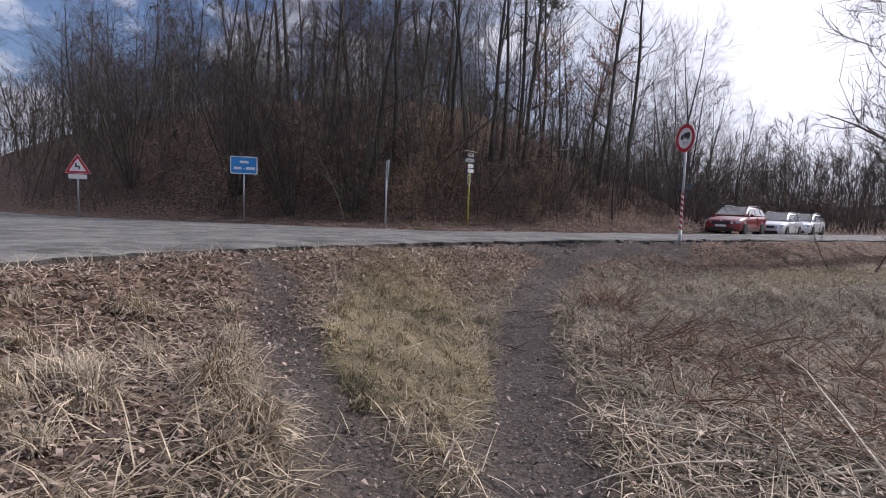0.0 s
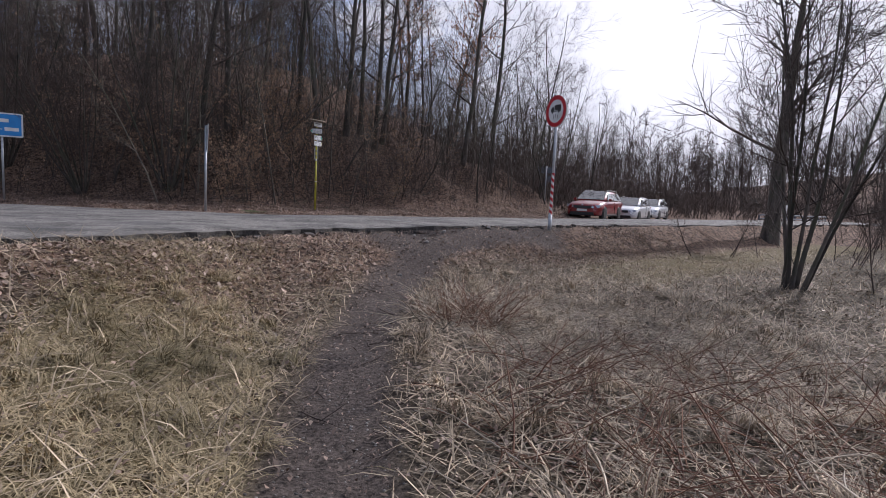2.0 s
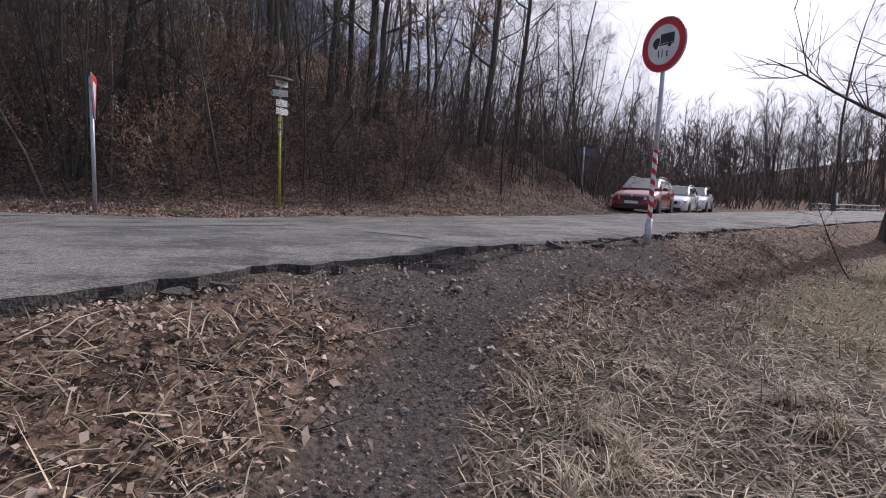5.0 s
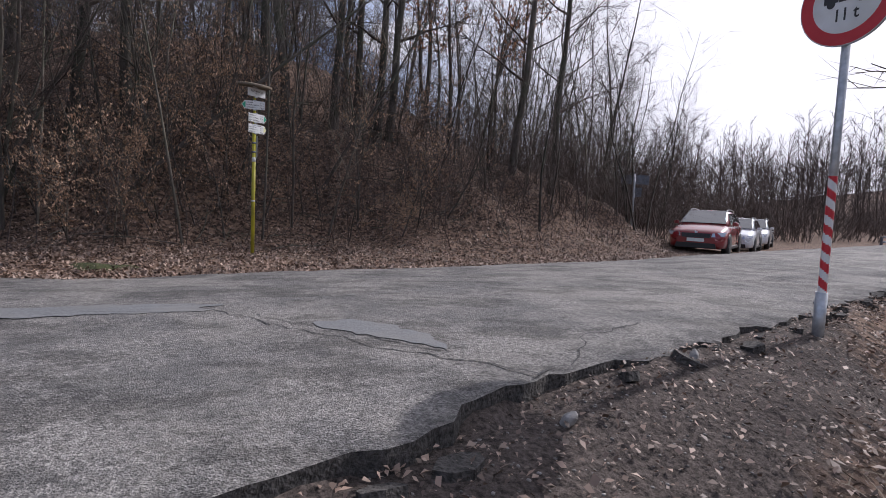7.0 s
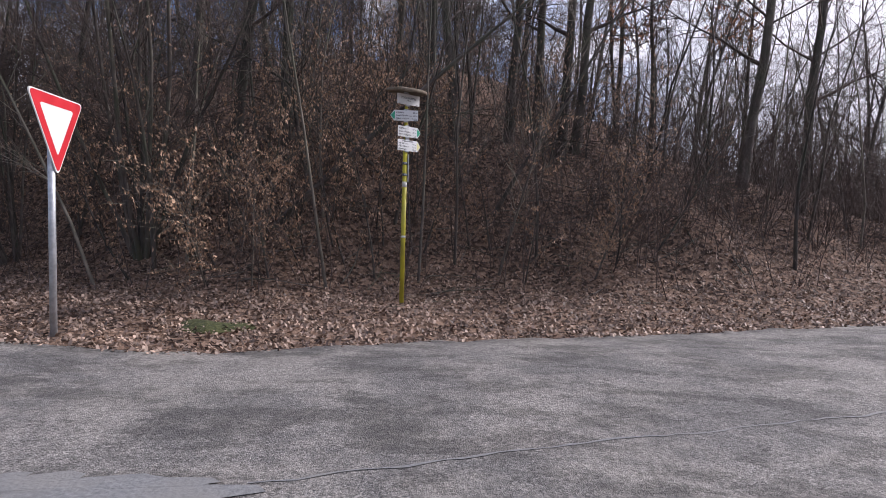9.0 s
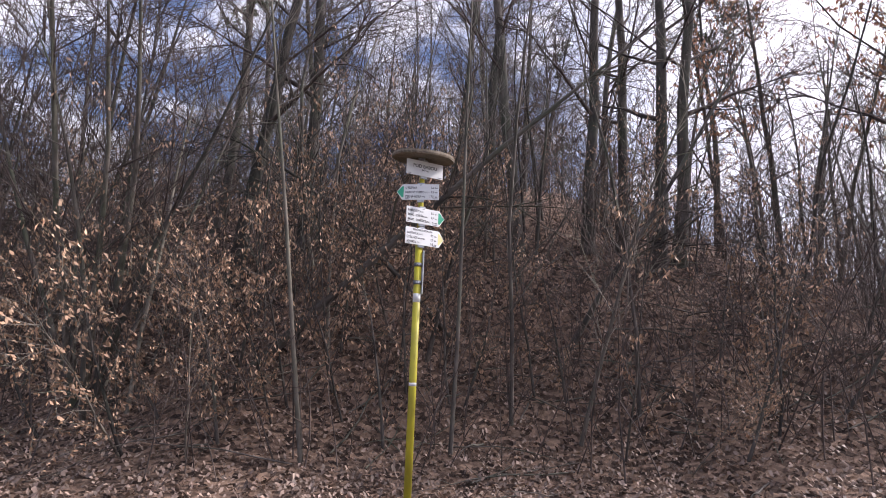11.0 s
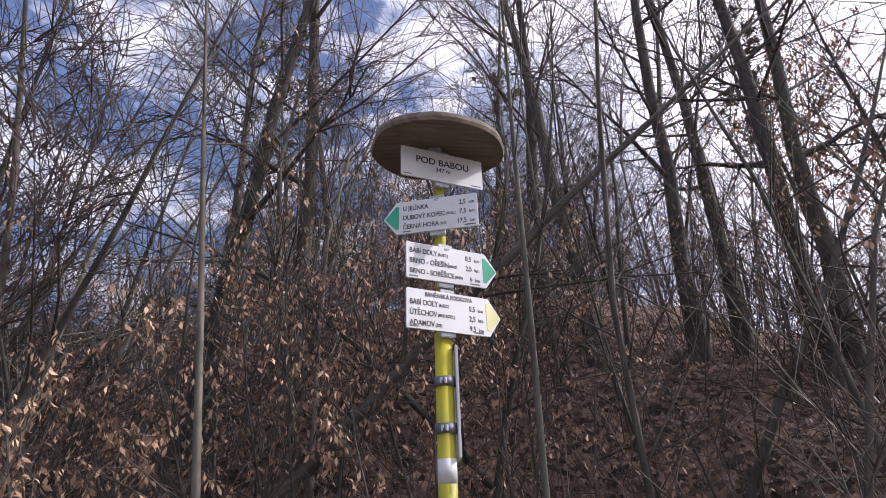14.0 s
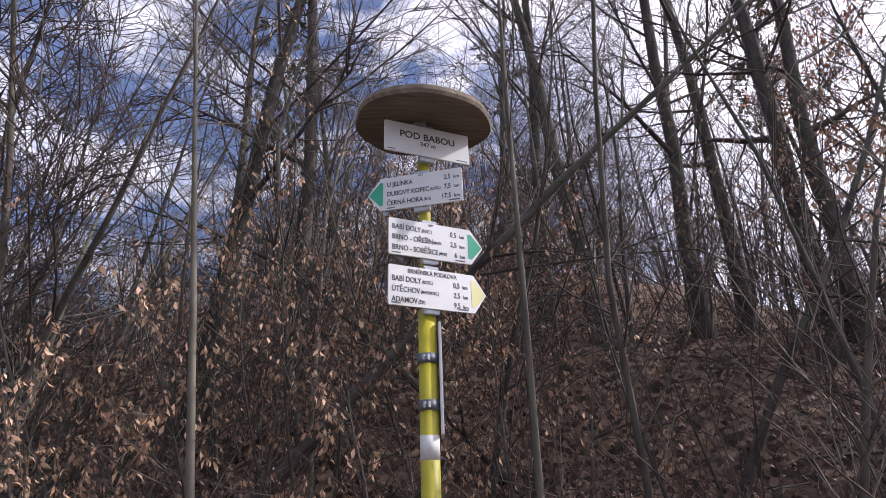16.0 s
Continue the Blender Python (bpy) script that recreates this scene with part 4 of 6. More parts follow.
def cover():
    def w_hill(X, Y):
        sn, sf = side_distance(X, Y, NEAR), side_distance(X, Y, FAR)
        return np.where(sf > -0.15, np.clip(1.15 - sf / 14, 0.15, 1), 0.0)

    X, Y = scatter(150000, -10, 15, 18.6, 32, w_hill, 21)
    tagged(new("leaf_litter", leaves_mesh("leaf_litter", X, Y, leaf_dead, 0.025, 0.062, 22)), "dry brown fallen leaves covering the slope and verge", "leaf litter", kind="stuff")

    def w_bank(X, Y):
        z, dirt, litter, green, sn, sf = lie(X, Y)
        return np.where(sn < -0.02, np.clip(litter * 0.85 + 0.26 - 0.14 * green, 0.06, 1) * (1 - 0.65 * dirt), 0.004)

    X, Y = scatter(230000, -7, 15, 0.3, 19.5, lambda a, b: w_bank(a, b) * np.clip((15 - a) / 7, 0, 1), 23)
    tagged(new("fallen_leaves", leaves_mesh("fallen_leaves", X, Y, leaf_dead, 0.018, 0.058, 24, 0.022, 0.45)), "scattered dry leaves on the roadside bank", "fallen leaves", kind="stuff")

    def w_pale(X, Y):
        z, dirt, litter, green, sn, sf = lie(X, Y)
        return np.where(sn < -0.05, np.clip(litter * 0.9 + 0.10 - 0.07 * green, 0.03, 1) * (1 - 0.93 * np.clip(dirt * 1.2, 0, 1)) * np.where(Y > 11, 0.35, 1), 0.0)

    X, Y = scatter(13000, -6, 9, 0.6, 17, w_pale, 35)
    tagged(new("curled_leaves", leaves_mesh("curled_leaves", X, Y, leaf_pale, 0.04, 0.085, 36, 0.015, 0.5)), "large pale curled oak leaves lying on the bank", "fallen leaves", kind="stuff")

    def w_hay(X, Y):
        z, dirt, litter, green, sn, sf = lie(X, Y)
        return np.where(sn < -0.5, np.clip(1 - dirt * 1.25 - green * 0.6 - 0.5 * litter, 0, 1), 0)

    X, Y = scatter(72000, -6, 10, 0.2, 14.5, lambda a, b: w_hay(a, b) * np.clip((10 - a) / 4, 0, 1), 25)
    tagged(new("dry_grass", blades_mesh("dry_grass", X, Y, hay, 0.12, 0.38, 0.0044, 26, 0.24)), "flattened straw-coloured dry grass", "grass", kind="stuff")
    X, Y = scatter(18000, 5, 20, 2, 20, lambda a, b: w_hay(a, b) * np.clip((a - 5) / 4, 0, 1), 27)
    tagged(new("meadow_grass", blades_mesh("meadow_grass", X, Y, hay, 0.12, 0.3, 0.006, 28, 0.35)), "pale dry meadow grass lying flat", "grass", kind="stuff")

    def w_green(X, Y):
        z, dirt, litter, green, sn, sf = lie(X, Y)
        return np.where(sn < -0.2, np.clip(green * 1.1 - dirt, 0, 1), 0)

    X, Y = scatter(90000, -3, 15, 0.2, 19, lambda a, b: w_green(a, b) * np.clip((15 - a) / 5, 0, 1), 29)
    tagged(new("short_grass", blades_mesh("short_grass", X, Y, grass_green, 0.05, 0.16, 0.003, 30, 0.6)), "short yellow-green winter grass", "grass", kind="stuff")
    X, Y = scatter(60000, -2.0, 1.3, 1.8, 11.0, lambda a, b: np.clip(w_green(a, b) * 1.2 + 0.12 * w_hay(a, b), 0, 1), 31)
    tagged(new("matted_grass", blades_mesh("matted_grass", X, Y, grass_green, 0.06, 0.20, 0.003, 32, 0.25)), "matted olive and straw winter grass between the tracks", "grass", kind="stuff")

    def w_bits(X, Y):
        z, dirt, litter, green, sn, sf = lie(X, Y)
        return np.where(sn < -0.02, (0.55 + 0.35 * litter - 0.3 * green) * (1 - 0.55 * dirt), 0) * np.clip((6 - X) / 2, 0.1, 1)

    X, Y = scatter(85000, -4.5, 7.5, 0.8, 15.5, w_bits, 33)
    tagged(new("leaf_fragments", leaves_mesh("leaf_fragments", X, Y, leaf_dead, 0.010, 0.032, 34, 0.005, 0.45)), "small broken leaves trodden into the path and bank", "leaf litter", kind="stuff")


cover()
plant_undergrowth()


# ---- things: helpers ----
def part(name, bm, material, parent, label=""):
    me = bpy.data.meshes.new(name)
    bm.to_mesh(me)
    bm.free()
    me.materials.append(material)
    ob = new(name, me)
    ob.parent = parent
    if label:
        ob["label"] = label
    return ob


def cyl(r, z0, z1, sides=20, r2=None, at=(0, 0)):
    bm = bmesh.new()
    bmesh.ops.create_cone(bm, cap_ends=True, segments=sides, radius1=r, radius2=r if r2 is None else r2, depth=z1 - z0, matrix=Matrix.Translation((at[0], at[1], (z0 + z1) / 2)))
    for f in bm.faces:
        f.smooth = len(f.verts) == 4
    return bm


def box(x0, x1, y0, y1, z0, z1, bevel=0.0):
    bm = bmesh.new()
    bmesh.ops.create_cube(bm, size=1.0, matrix=Matrix.Translation(((x0 + x1) / 2, (y0 + y1) / 2, (z0 + z1) / 2)) @ Matrix.Diagonal((x1 - x0, y1 - y0, z1 - z0, 1)))
    if bevel:
        bmesh.ops.bevel(bm, geom=bm.edges[:], offset=bevel, segments=2, affect="EDGES")
    return bm


def plate(outline, y0, y1):
    """A flat plate in the xz plane, from y0 (front) back to y1."""
    bm = bmesh.new()
    f = bm.faces.new([bm.verts.new((x, y0, z)) for x, z in outline])
    ex = bmesh.ops.extrude_face_region(bm, geom=[f])
    bmesh.ops.translate(bm, verts=[v for v in ex["geom"] if isinstance(v, bmesh.types.BMVert)], vec=(0, y1 - y0, 0))
    bmesh.ops.recalc_face_normals(bm, faces=bm.faces[:])
    return bm


def ring(outer, inner, y0, y1):
    """A flat band between two outlines of the same number of points."""
    bm = bmesh.new()
    n = len(outer)
    a = [bm.verts.new((x, y0, z)) for x, z in outer]
    b = [bm.verts.new((x, y0, z)) for x, z in inner]
    c = [bm.verts.new((x, y1, z)) for x, z in outer]
    d = [bm.verts.new((x, y1, z)) for x, z in inner]
    for i in range(n):
        j = (i + 1) % n
        bm.faces.new((a[i], a[j], b[j], b[i]))
        bm.faces.new((c[j], c[i], d[i], d[j]))
        bm.faces.new((a[j], a[i], c[i], c[j]))
        bm.faces.new((b[i], b[j], d[j], d[i]))
    bmesh.ops.recalc_face_normals(bm, faces=bm.faces[:])
    return bm


def circle(r, n=40, cz=0.0):
    return [(r * math.cos(2 * math.pi * i / n), cz + r * math.sin(2 * math.pi * i / n)) for i in range(n)]


def rounded(pts, r, n=5):
    """An outline with its corners rounded."""
    out = []
    k = len(pts)
    for i in range(k):
        p, a, b = Vector(pts[i]), Vector(pts[i - 1]), Vector(pts[(i + 1) % k])
        u, w = (a - p).normalized(), (b - p).normalized()
        cut = r / math.tan(u.angle(w) / 2)
        s, e = p + u * cut, p + w * cut
        for j in range(n + 1):
            q = j / n
            m = s.lerp(p, q).lerp(p.lerp(e, q), q)
            out.append((m.x, m.y))
    return out


def text_part(body, size, x, z, y, material, parent, align="LEFT", name="lettering", squeeze=1.0):
    """Lettering of the built-in font, standing in the xz plane and facing -y."""
    cu = bpy.data.curves.new("lettering", "FONT")
    cu.body, cu.size, cu.align_x, cu.align_y = body, size, align, "CENTER"
    cu.extrude = 0.0004
    cu.offset = size * 0.014
    tmp = bpy.data.objects.new("lettering_line", cu)
    me = bpy.data.meshes.new_from_object(tmp)
    bpy.data.objects.remove(tmp)
    me.transform(Matrix.Translation((x, y, z)) @ Matrix.Rotation(math.pi / 2, 4, "X") @ Matrix.Diagonal((squeeze, 1, 1, 1)))
    me.materials.clear()
    me.materials.append(material)
    ob = new(name, me)
    ob.parent = parent
    return ob


def stand(x, y, z, heading):
    """A pose whose x axis runs along the heading, in degrees from the world's x axis."""
    return pose(x, y, z, 0, 0, heading)


steel = mat("galvanised_steel", (0.36, 0.38, 0.40), (0.52, 0.54, 0.56), 18, 0.45, 0.6, bump=0.1, rnd=0.1)
steel_dark = mat("dark_steel", (0.10, 0.11, 0.13), (0.2, 0.21, 0.24), 18, 0.5, 0.5, bump=0.1)
sign_white = mat("sign_white", (0.70, 0.71, 0.70), (0.80, 0.81, 0.80), 5, 0.4, bump=0.0, c3=(0.66, 0.67, 0.64), big=3)
sign_red = mat("sign_red", (0.50, 0.02, 0.03), (0.60, 0.035, 0.045), 5, 0.4, bump=0.0)
sign_blue = mat("sign_blue", (0.02, 0.22, 0.58), (0.03, 0.27, 0.66), 5, 0.4, bump=0.0)
sign_black = mat("sign_black", (0.02, 0.02, 0.02), (0.04, 0.04, 0.04), 5, 0.5, bump=0.0)
trail_green = mat("trail_green", (0.03, 0.36, 0.20), (0.05, 0.44, 0.26), 5, 0.4, bump=0.0)
trail_yellow = mat("trail_yellow", (0.72, 0.68, 0.28), (0.80, 0.76, 0.38), 5, 0.4, bump=0.0)
post_yellow = mat("post_yellow", (0.38, 0.34, 0.02), (0.52, 0.46, 0.03), 9, 0.5, bump=0.15, c3=(0.30, 0.27, 0.03), big=2.2, stretch=(1, 1, 0.3))
scuff = mat("scuffed_paint", (0.55, 0.55, 0.52), (0.70, 0.70, 0.68), 12, 0.6, bump=0.1)
wood_disc = mat("weathered_wood", (0.12, 0.095, 0.068), (0.25, 0.20, 0.145), 6, 0.9, bump=0.7, stretch=(1, 9, 1), c3=(0.14, 0.12, 0.08), big=4)


# ---- the trail signpost ----
def trail_arrow(parent, z, heading, width, tall, tip, tip_mat, lines, head=""):
    """A pointed plate; tip +1 points along its x axis, -1 the other way."""
    c, s = math.cos(radians(heading)), math.sin(radians(heading))
    arm = new("arrow_plate")
    h, w = tall / 2, width / 2
    if tip:
        out = [(-w * tip, -h), (w * tip, -h), ((w + 0.055) * tip, 0), (w * tip, h), (-w * tip, h)]
    else:
        out = [(-w, -h), (w, -h), (w, h), (-w, h)]
    if tip < 0:
        out = out[::-1]
    me = bpy.data.meshes.new("arrow_plate")
    bm = plate(rounded(out, 0.006, 3), -0.004, 0.004)
    bm.to_mesh(me)
    bm.free()
    me.materials.append(sign_white)
    bpy.data.objects.remove(arm)
    arm = new("arrow_plate" if tip else "name_plate", me)
    arm.parent = parent
    arm.matrix_basis = pose(s * 0.052, -c * 0.052, z, 0, 0, heading)
    if tip:
        k = tip
        e = 0.003
        part("colour_tip", plate([(k * (w - 0.012), -h * 0.72 + e), (k * (w + 0.002), -h * 0.72), (k * (w + 0.050), 0), (k * (w + 0.002), h * 0.72), (k * (w - 0.012), h * 0.72)][::int(k)], -0.0052, -0.0041), tip_mat, arm)
    bracket = part("bracket", box(-0.032, 0.032, 0.005, 0.03, h - 0.012, h + 0.018, 0.003), steel, arm, "galvanised mounting bracket")
    part("bracket", box(-0.032, 0.032, 0.005, 0.03, -h - 0.018, -h + 0.012, 0.003), steel, arm, "galvanised mounting bracket")
    if tip:
        n = len(lines)
        lo, hi = (-w + 0.012, w - 0.028) if tip > 0 else (-w + 0.028, w - 0.012)
        step = 0.043 if not head else 0.040
        zs = [(0.040 if not head else 0.024) - i * step for i in range(n)]
        for (a, small, b), zz in zip(lines, zs):
            word = text_part(a, 0.030, lo, zz, -0.0046, sign_black, arm, squeeze=0.80)
            if small:
                text_part(small, 0.017, max(v.co.x for v in word.data.vertices) + 0.003, zz - 0.002, -0.0046, sign_black, arm, squeeze=0.72)
            text_part(b, 0.030, hi - 0.035, zz, -0.0046, sign_black, arm, "RIGHT", squeeze=0.80)
            text_part("km", 0.021, hi, zz - 0.003, -0.0046, sign_black, arm, "RIGHT", squeeze=0.9)
        text_part(head or "KČT", 0.024 if head else 0.012, 0, h - (0.019 if head else 0.009), -0.0046, sign_black, arm, "CENTER", squeeze=0.85)
        part("small_print", plate([(lo, -h + 0.006), (lo + 0.035, -h + 0.006), (lo + 0.035, -h + 0.011), (lo, -h + 0.011)], -0.0048, -0.0041), steel_dark, arm)
        part("small_print", plate([(hi - 0.045, -h + 0.006), (hi, -h + 0.006), (hi, -h + 0.011), (hi - 0.045, -h + 0.011)], -0.0048, -0.0041), steel_dark, arm)
    else:
        text_part(lines[0], 0.045, 0, 0.018, -0.0046, sign_black, arm, "CENTER", squeeze=0.98)
        text_part(lines[1], 0.028, 0, -0.018, -0.0046, sign_black, arm, "CENTER")
        part("small_print", plate([(-w + 0.01, -h + 0.008), (-w + 0.045, -h + 0.008), (-w + 0.045, -h + 0.012), (-w + 0.01, -h + 0.012)], -0.0048, -0.0041), steel_dark, arm)
        part("small_print", plate([(w - 0.06, -h + 0.008), (w - 0.01, -h + 0.008), (w - 0.01, -h + 0.012), (w - 0.06, -h + 0.012)], -0.0048, -0.0041), steel_dark, arm)
    return arm


def trail_signpost(x, y):
    g = height(x, y)
    top = tagged(new("trail_signpost"), "yellow metal trail signpost with white arrow plates and wooden roof", "signpost")
    top.matrix_basis = pose(x, y, 0)
    part("post", cyl(0.034, g - 0.2, 3.05, 28), post_yellow, top)
    part("upper_post", cyl(0.024, 3.05, 3.90, 24), post_yellow, top)
    part("scuff_mark", cyl(0.0345, 2.52, 2.60, 28), scuff, top, "patch of worn paint down to grey metal")
    part("scuff_mark", cyl(0.0345, 1.78, 1.81, 28), scuff, top, "patch of worn paint down to grey metal")
    for z in (2.865, 2.70):
        c = part("clamp", cyl(0.040, z - 0.018, z + 0.018, 24), steel_dark, top, "dark steel band clamp")
        for k in (-0.008, 0.008):
            part("bolt", box(k + 0.012 - 0.003, k + 0.012 + 0.003, -0.052, -0.036, z - 0.010, z + 0.010), steel, c)
    side = part("side_panel", box(-0.03, 0.27, -0.052, -0.041, 2.60, 3.0, 0.003), sign_white, top, "white panel seen edge-on")
    side.matrix_basis = pose(0, 0, 0, 0, 0, 112)
    trail_arrow(top, 3.775, 44, 0.38, 0.145, 0, None, ("POD BABOU", "347 m"))
    trail_arrow(top, 3.548, 9, 0.345, 0.150, -1, trail_green, (("U JELÍNKA", "", "2,5"), ("DUBOVÝ KOPEC", "(ROZC.)", "7,5"), ("ČERNÁ HORA", "(BUS)", "17,5")))
    trail_arrow(top, 3.317, 47, 0.35, 0.150, 1, trail_green, (("BABÍ DOLY", "(ROZC.)", "0,5"), ("BRNO - OŘEŠÍN", "(MHD)", "2,5"), ("BRNO - SOBĚŠICE", "(MHD)", "6")))
    trail_arrow(top, 3.12, 49, 0.36, 0.155, 1, trail_yellow, (("BABÍ DOLY", "(ROZC.)", "0,5"), ("ÚTĚCHOV", "(MHD,ROZC.)", "2,5"), ("ADAMOV", "(ŽST)", "9,5")), "BRNĚNSKÁ PODKOVA")
    # the roof: a weathered slice of trunk, sagging to the front
    bm = bmesh.new()
    rng = random.Random(3)
    n = 48
    rows = []
    for r, z in ((0.0, 0.045), (0.20, 0.04), (0.295, 0.022), (0.302, 0.0), (0.297, -0.016), (0.18, -0.012), (0.0, -0.010)):
        row = []
        for i in range(n):
            a = 2 * math.pi * i / n
            q = r * (1 + 0.018 * math.sin(3 * a + 1) + 0.012 * math.sin(7 * a))
            row.append(bm.verts.new((q * math.cos(a), q * math.sin(a), z + 0.003 * math.sin(5 * a))))
        rows.append(row)
    for a, b in zip(rows[:-1], rows[1:]):
        for i in range(n):
            bm.faces.new((a[i], b[i], b[(i + 1) % n], a[(i + 1) % n]))
    bmesh.ops.remove_doubles(bm, verts=bm.verts[:], dist=0.0005)
    bmesh.ops.recalc_face_normals(bm, faces=bm.faces[:])
    roof = part("roof_disc", bm, wood_disc, top, "weathered round wooden roof disc")
    roof.matrix_basis = pose(0, 0, 3.90, 8, 2, 24)
    part("roof_bracket", box(-0.03, 0.03, -0.05, -0.02, 3.84, 3.89, 0.004), steel, top, "galvanised mounting bracket")
    return top


trail_signpost(1.113, 22.16)


# ---- road signs ----
def sign_pole(top, r, z0, z1):
    part("pole", cyl(r, z0, z1, 20), steel, top)
    part("cap", cyl(r * 1.08, z1, z1 + 0.012, 20), steel_dark, top)


def weight_limit_sign(x, y, heading):
    g = height(x, y)
    top = tagged(new("weight_limit_sign"), "round red-rimmed lorry weight limit sign on a striped pole", "road sign")
    top.matrix_basis = stand(x, y, g, heading)
    h = 3.88 - g
    R = 0.41
    part("socket", cyl(0.052, -0.1, 0.42, 20), steel, top, "grey galvanised ground socket")
    for z in (0.16, 0.30):
        part("bolt", cyl(0.011, z, z + 0.02, 8, at=(-0.058, 0.0)), steel_dark, top)
    part("pole", cyl(0.036, 0.4, h + 0.3, 22), steel, top)
    part("cap", cyl(0.039, h + 0.3, h + 0.315, 20), steel_dark, top)
    # red and white bands wound round the lower pole
    n, rows, z0, z1, r = 24, 72, 0.42, 1.52, 0.0375
    for red in (True, False):
        bm = bmesh.new()
        grid = [[bm.verts.new((r * math.cos(2 * math.pi * s / n), r * math.sin(2 * math.pi * s / n), z0 + (z1 - z0) * i / rows)) for s in range(n)] for i in range(rows + 1)]
        for i in range(rows):
            for s in range(n):
                if (((i / rows) * 6.5 + s / n) % 1.0 < 0.5) == red:
                    f = bm.faces.new((grid[i][s], grid[i][(s + 1) % n], grid[i + 1][(s + 1) % n], grid[i + 1][s]))
                    f.smooth = True
        bmesh.ops.delete(bm, geom=[v for v in bm.verts if not v.link_faces], context="VERTS")
        part("red_band" if red else "white_band", bm, sign_red if red else sign_white, top, "red reflective winding band" if red else "white reflective winding band")
    disc = part("disc", plate(circle(R, 48, h), -0.052, -0.040), sign_white, top, "white sign disc")
    part("rim", ring(circle(R - 0.004, 48, h), circle(R * 0.73, 48, h), -0.0545, -0.0525), sign_red, disc, "red rim")
    part("back", ring(circle(R + 0.006, 48, h), circle(R - 0.012, 48, h), -0.050, -0.028), steel, disc)
    t = -0.0545
    part("lorry_box", plate([(-0.06, h + 0.02), (0.20, h + 0.02), (0.20, h + 0.16), (-0.06, h + 0.16)], t, -0.0525), sign_black, disc, "black lorry symbol")
    part("lorry_cab", plate([(-0.20, h - 0.005), (-0.075, h - 0.005), (-0.075, h + 0.115), (-0.15, h + 0.115), (-0.20, h + 0.06)], t, -0.0525), sign_black, disc)
    part("lorry_frame", plate([(-0.07, h - 0.01), (0.20, h - 0.01), (0.20, h + 0.012), (-0.07, h + 0.012)], t, -0.0525), sign_black, disc)
    for cx in (-0.135, 0.12):
        part("lorry_wheel", plate([(cx + a, h - 0.015 + b) for a, b in circle(0.036, 16)], t - 0.001, -0.0525), sign_black, disc)
    text_part("11 t", 0.16, 0, h - 0.135, -0.0532, sign_black, disc, "CENTER", squeeze=0.85)
    for z in (h - 0.16, h + 0.16):
        part("clamp", box(-0.05, 0.05, -0.04, 0.04, z - 0.015, z + 0.015, 0.004), steel, top)
    return top


weight_limit_sign(7.11, 15.76, -77)


def give_way_sign(x, y, heading):
    g = height(x, y)
    top = tagged(new("give_way_sign"), "red-bordered white give way triangle on a grey pole beside the road", "road sign")
    top.matrix_basis = stand(x, y, g, heading)
    h = 3.22 - g
    sign_pole(top, 0.034, -0.2, h - 0.02)
    s, t = 0.47, 0.82
    tri = lambda k: rounded([(-s * k, 0.0 - (1 - k) * t * 0.36), (0, -t * k - (1 - k) * t * 0.36), (s * k, 0.0 - (1 - k) * t * 0.36)], 0.045 * k)
    lift = lambda pts: [(a + 0.02, b + h) for a, b in pts]
    body = part("triangle", plate(lift(tri(1.0)), -0.050, -0.038), sign_white, top, "white sign triangle")
    part("border", ring(lift(tri(0.955)), lift(tri(0.62)), -0.0525, -0.0505), sign_red, body, "red border")
    for z in (h - 0.15, h - 0.4):
        part("clamp", box(-0.05, 0.05, -0.038, 0.038, z - 0.015, z + 0.015, 0.004), steel, top)
    return top


give_way_sign(-2.03, 19.4, 103)


def town_sign(x, y, heading):
    g = height(x, y)
    top = tagged(new("town_name_sign"), "blue rectangular place name sign with white border on a thin pole", "road sign")
    top.matrix_basis = stand(x, y, g, heading)
    h = 2.95 - g
    sign_pole(top, 0.03, -0.2, h + 0.25)
    w, k = 0.50, 0.34
    body = part("panel", plate(rounded([(-w, h - k), (w, h - k), (w, h + k), (-w, h + k)], 0.04), -0.046, -0.034), sign_white, top, "white-edged sign panel")
    part("field", plate(rounded([(-w + 0.04, h - k + 0.04), (w - 0.04, h - k + 0.04), (w - 0.04, h + k - 0.04), (-w + 0.04, h + k - 0.04)], 0.03), -0.0485, -0.0465), sign_blue, body, "blue sign field")
    for a, b, z in ((-0.15, 0.17, 0.12), (-0.37, -0.09, -0.12), (-0.04, 0.02, -0.13), (0.07, 0.40, -0.12)):
        hh = 0.012 if b - a < 0.1 else 0.05
        part("writing_bar", plate([(a, h + z - hh), (b, h + z - hh), (b, h + z + hh), (a, h + z + hh)], -0.0505, -0.049), sign_white, body)
    return top


town_sign(-7.72, 20.95, 15)


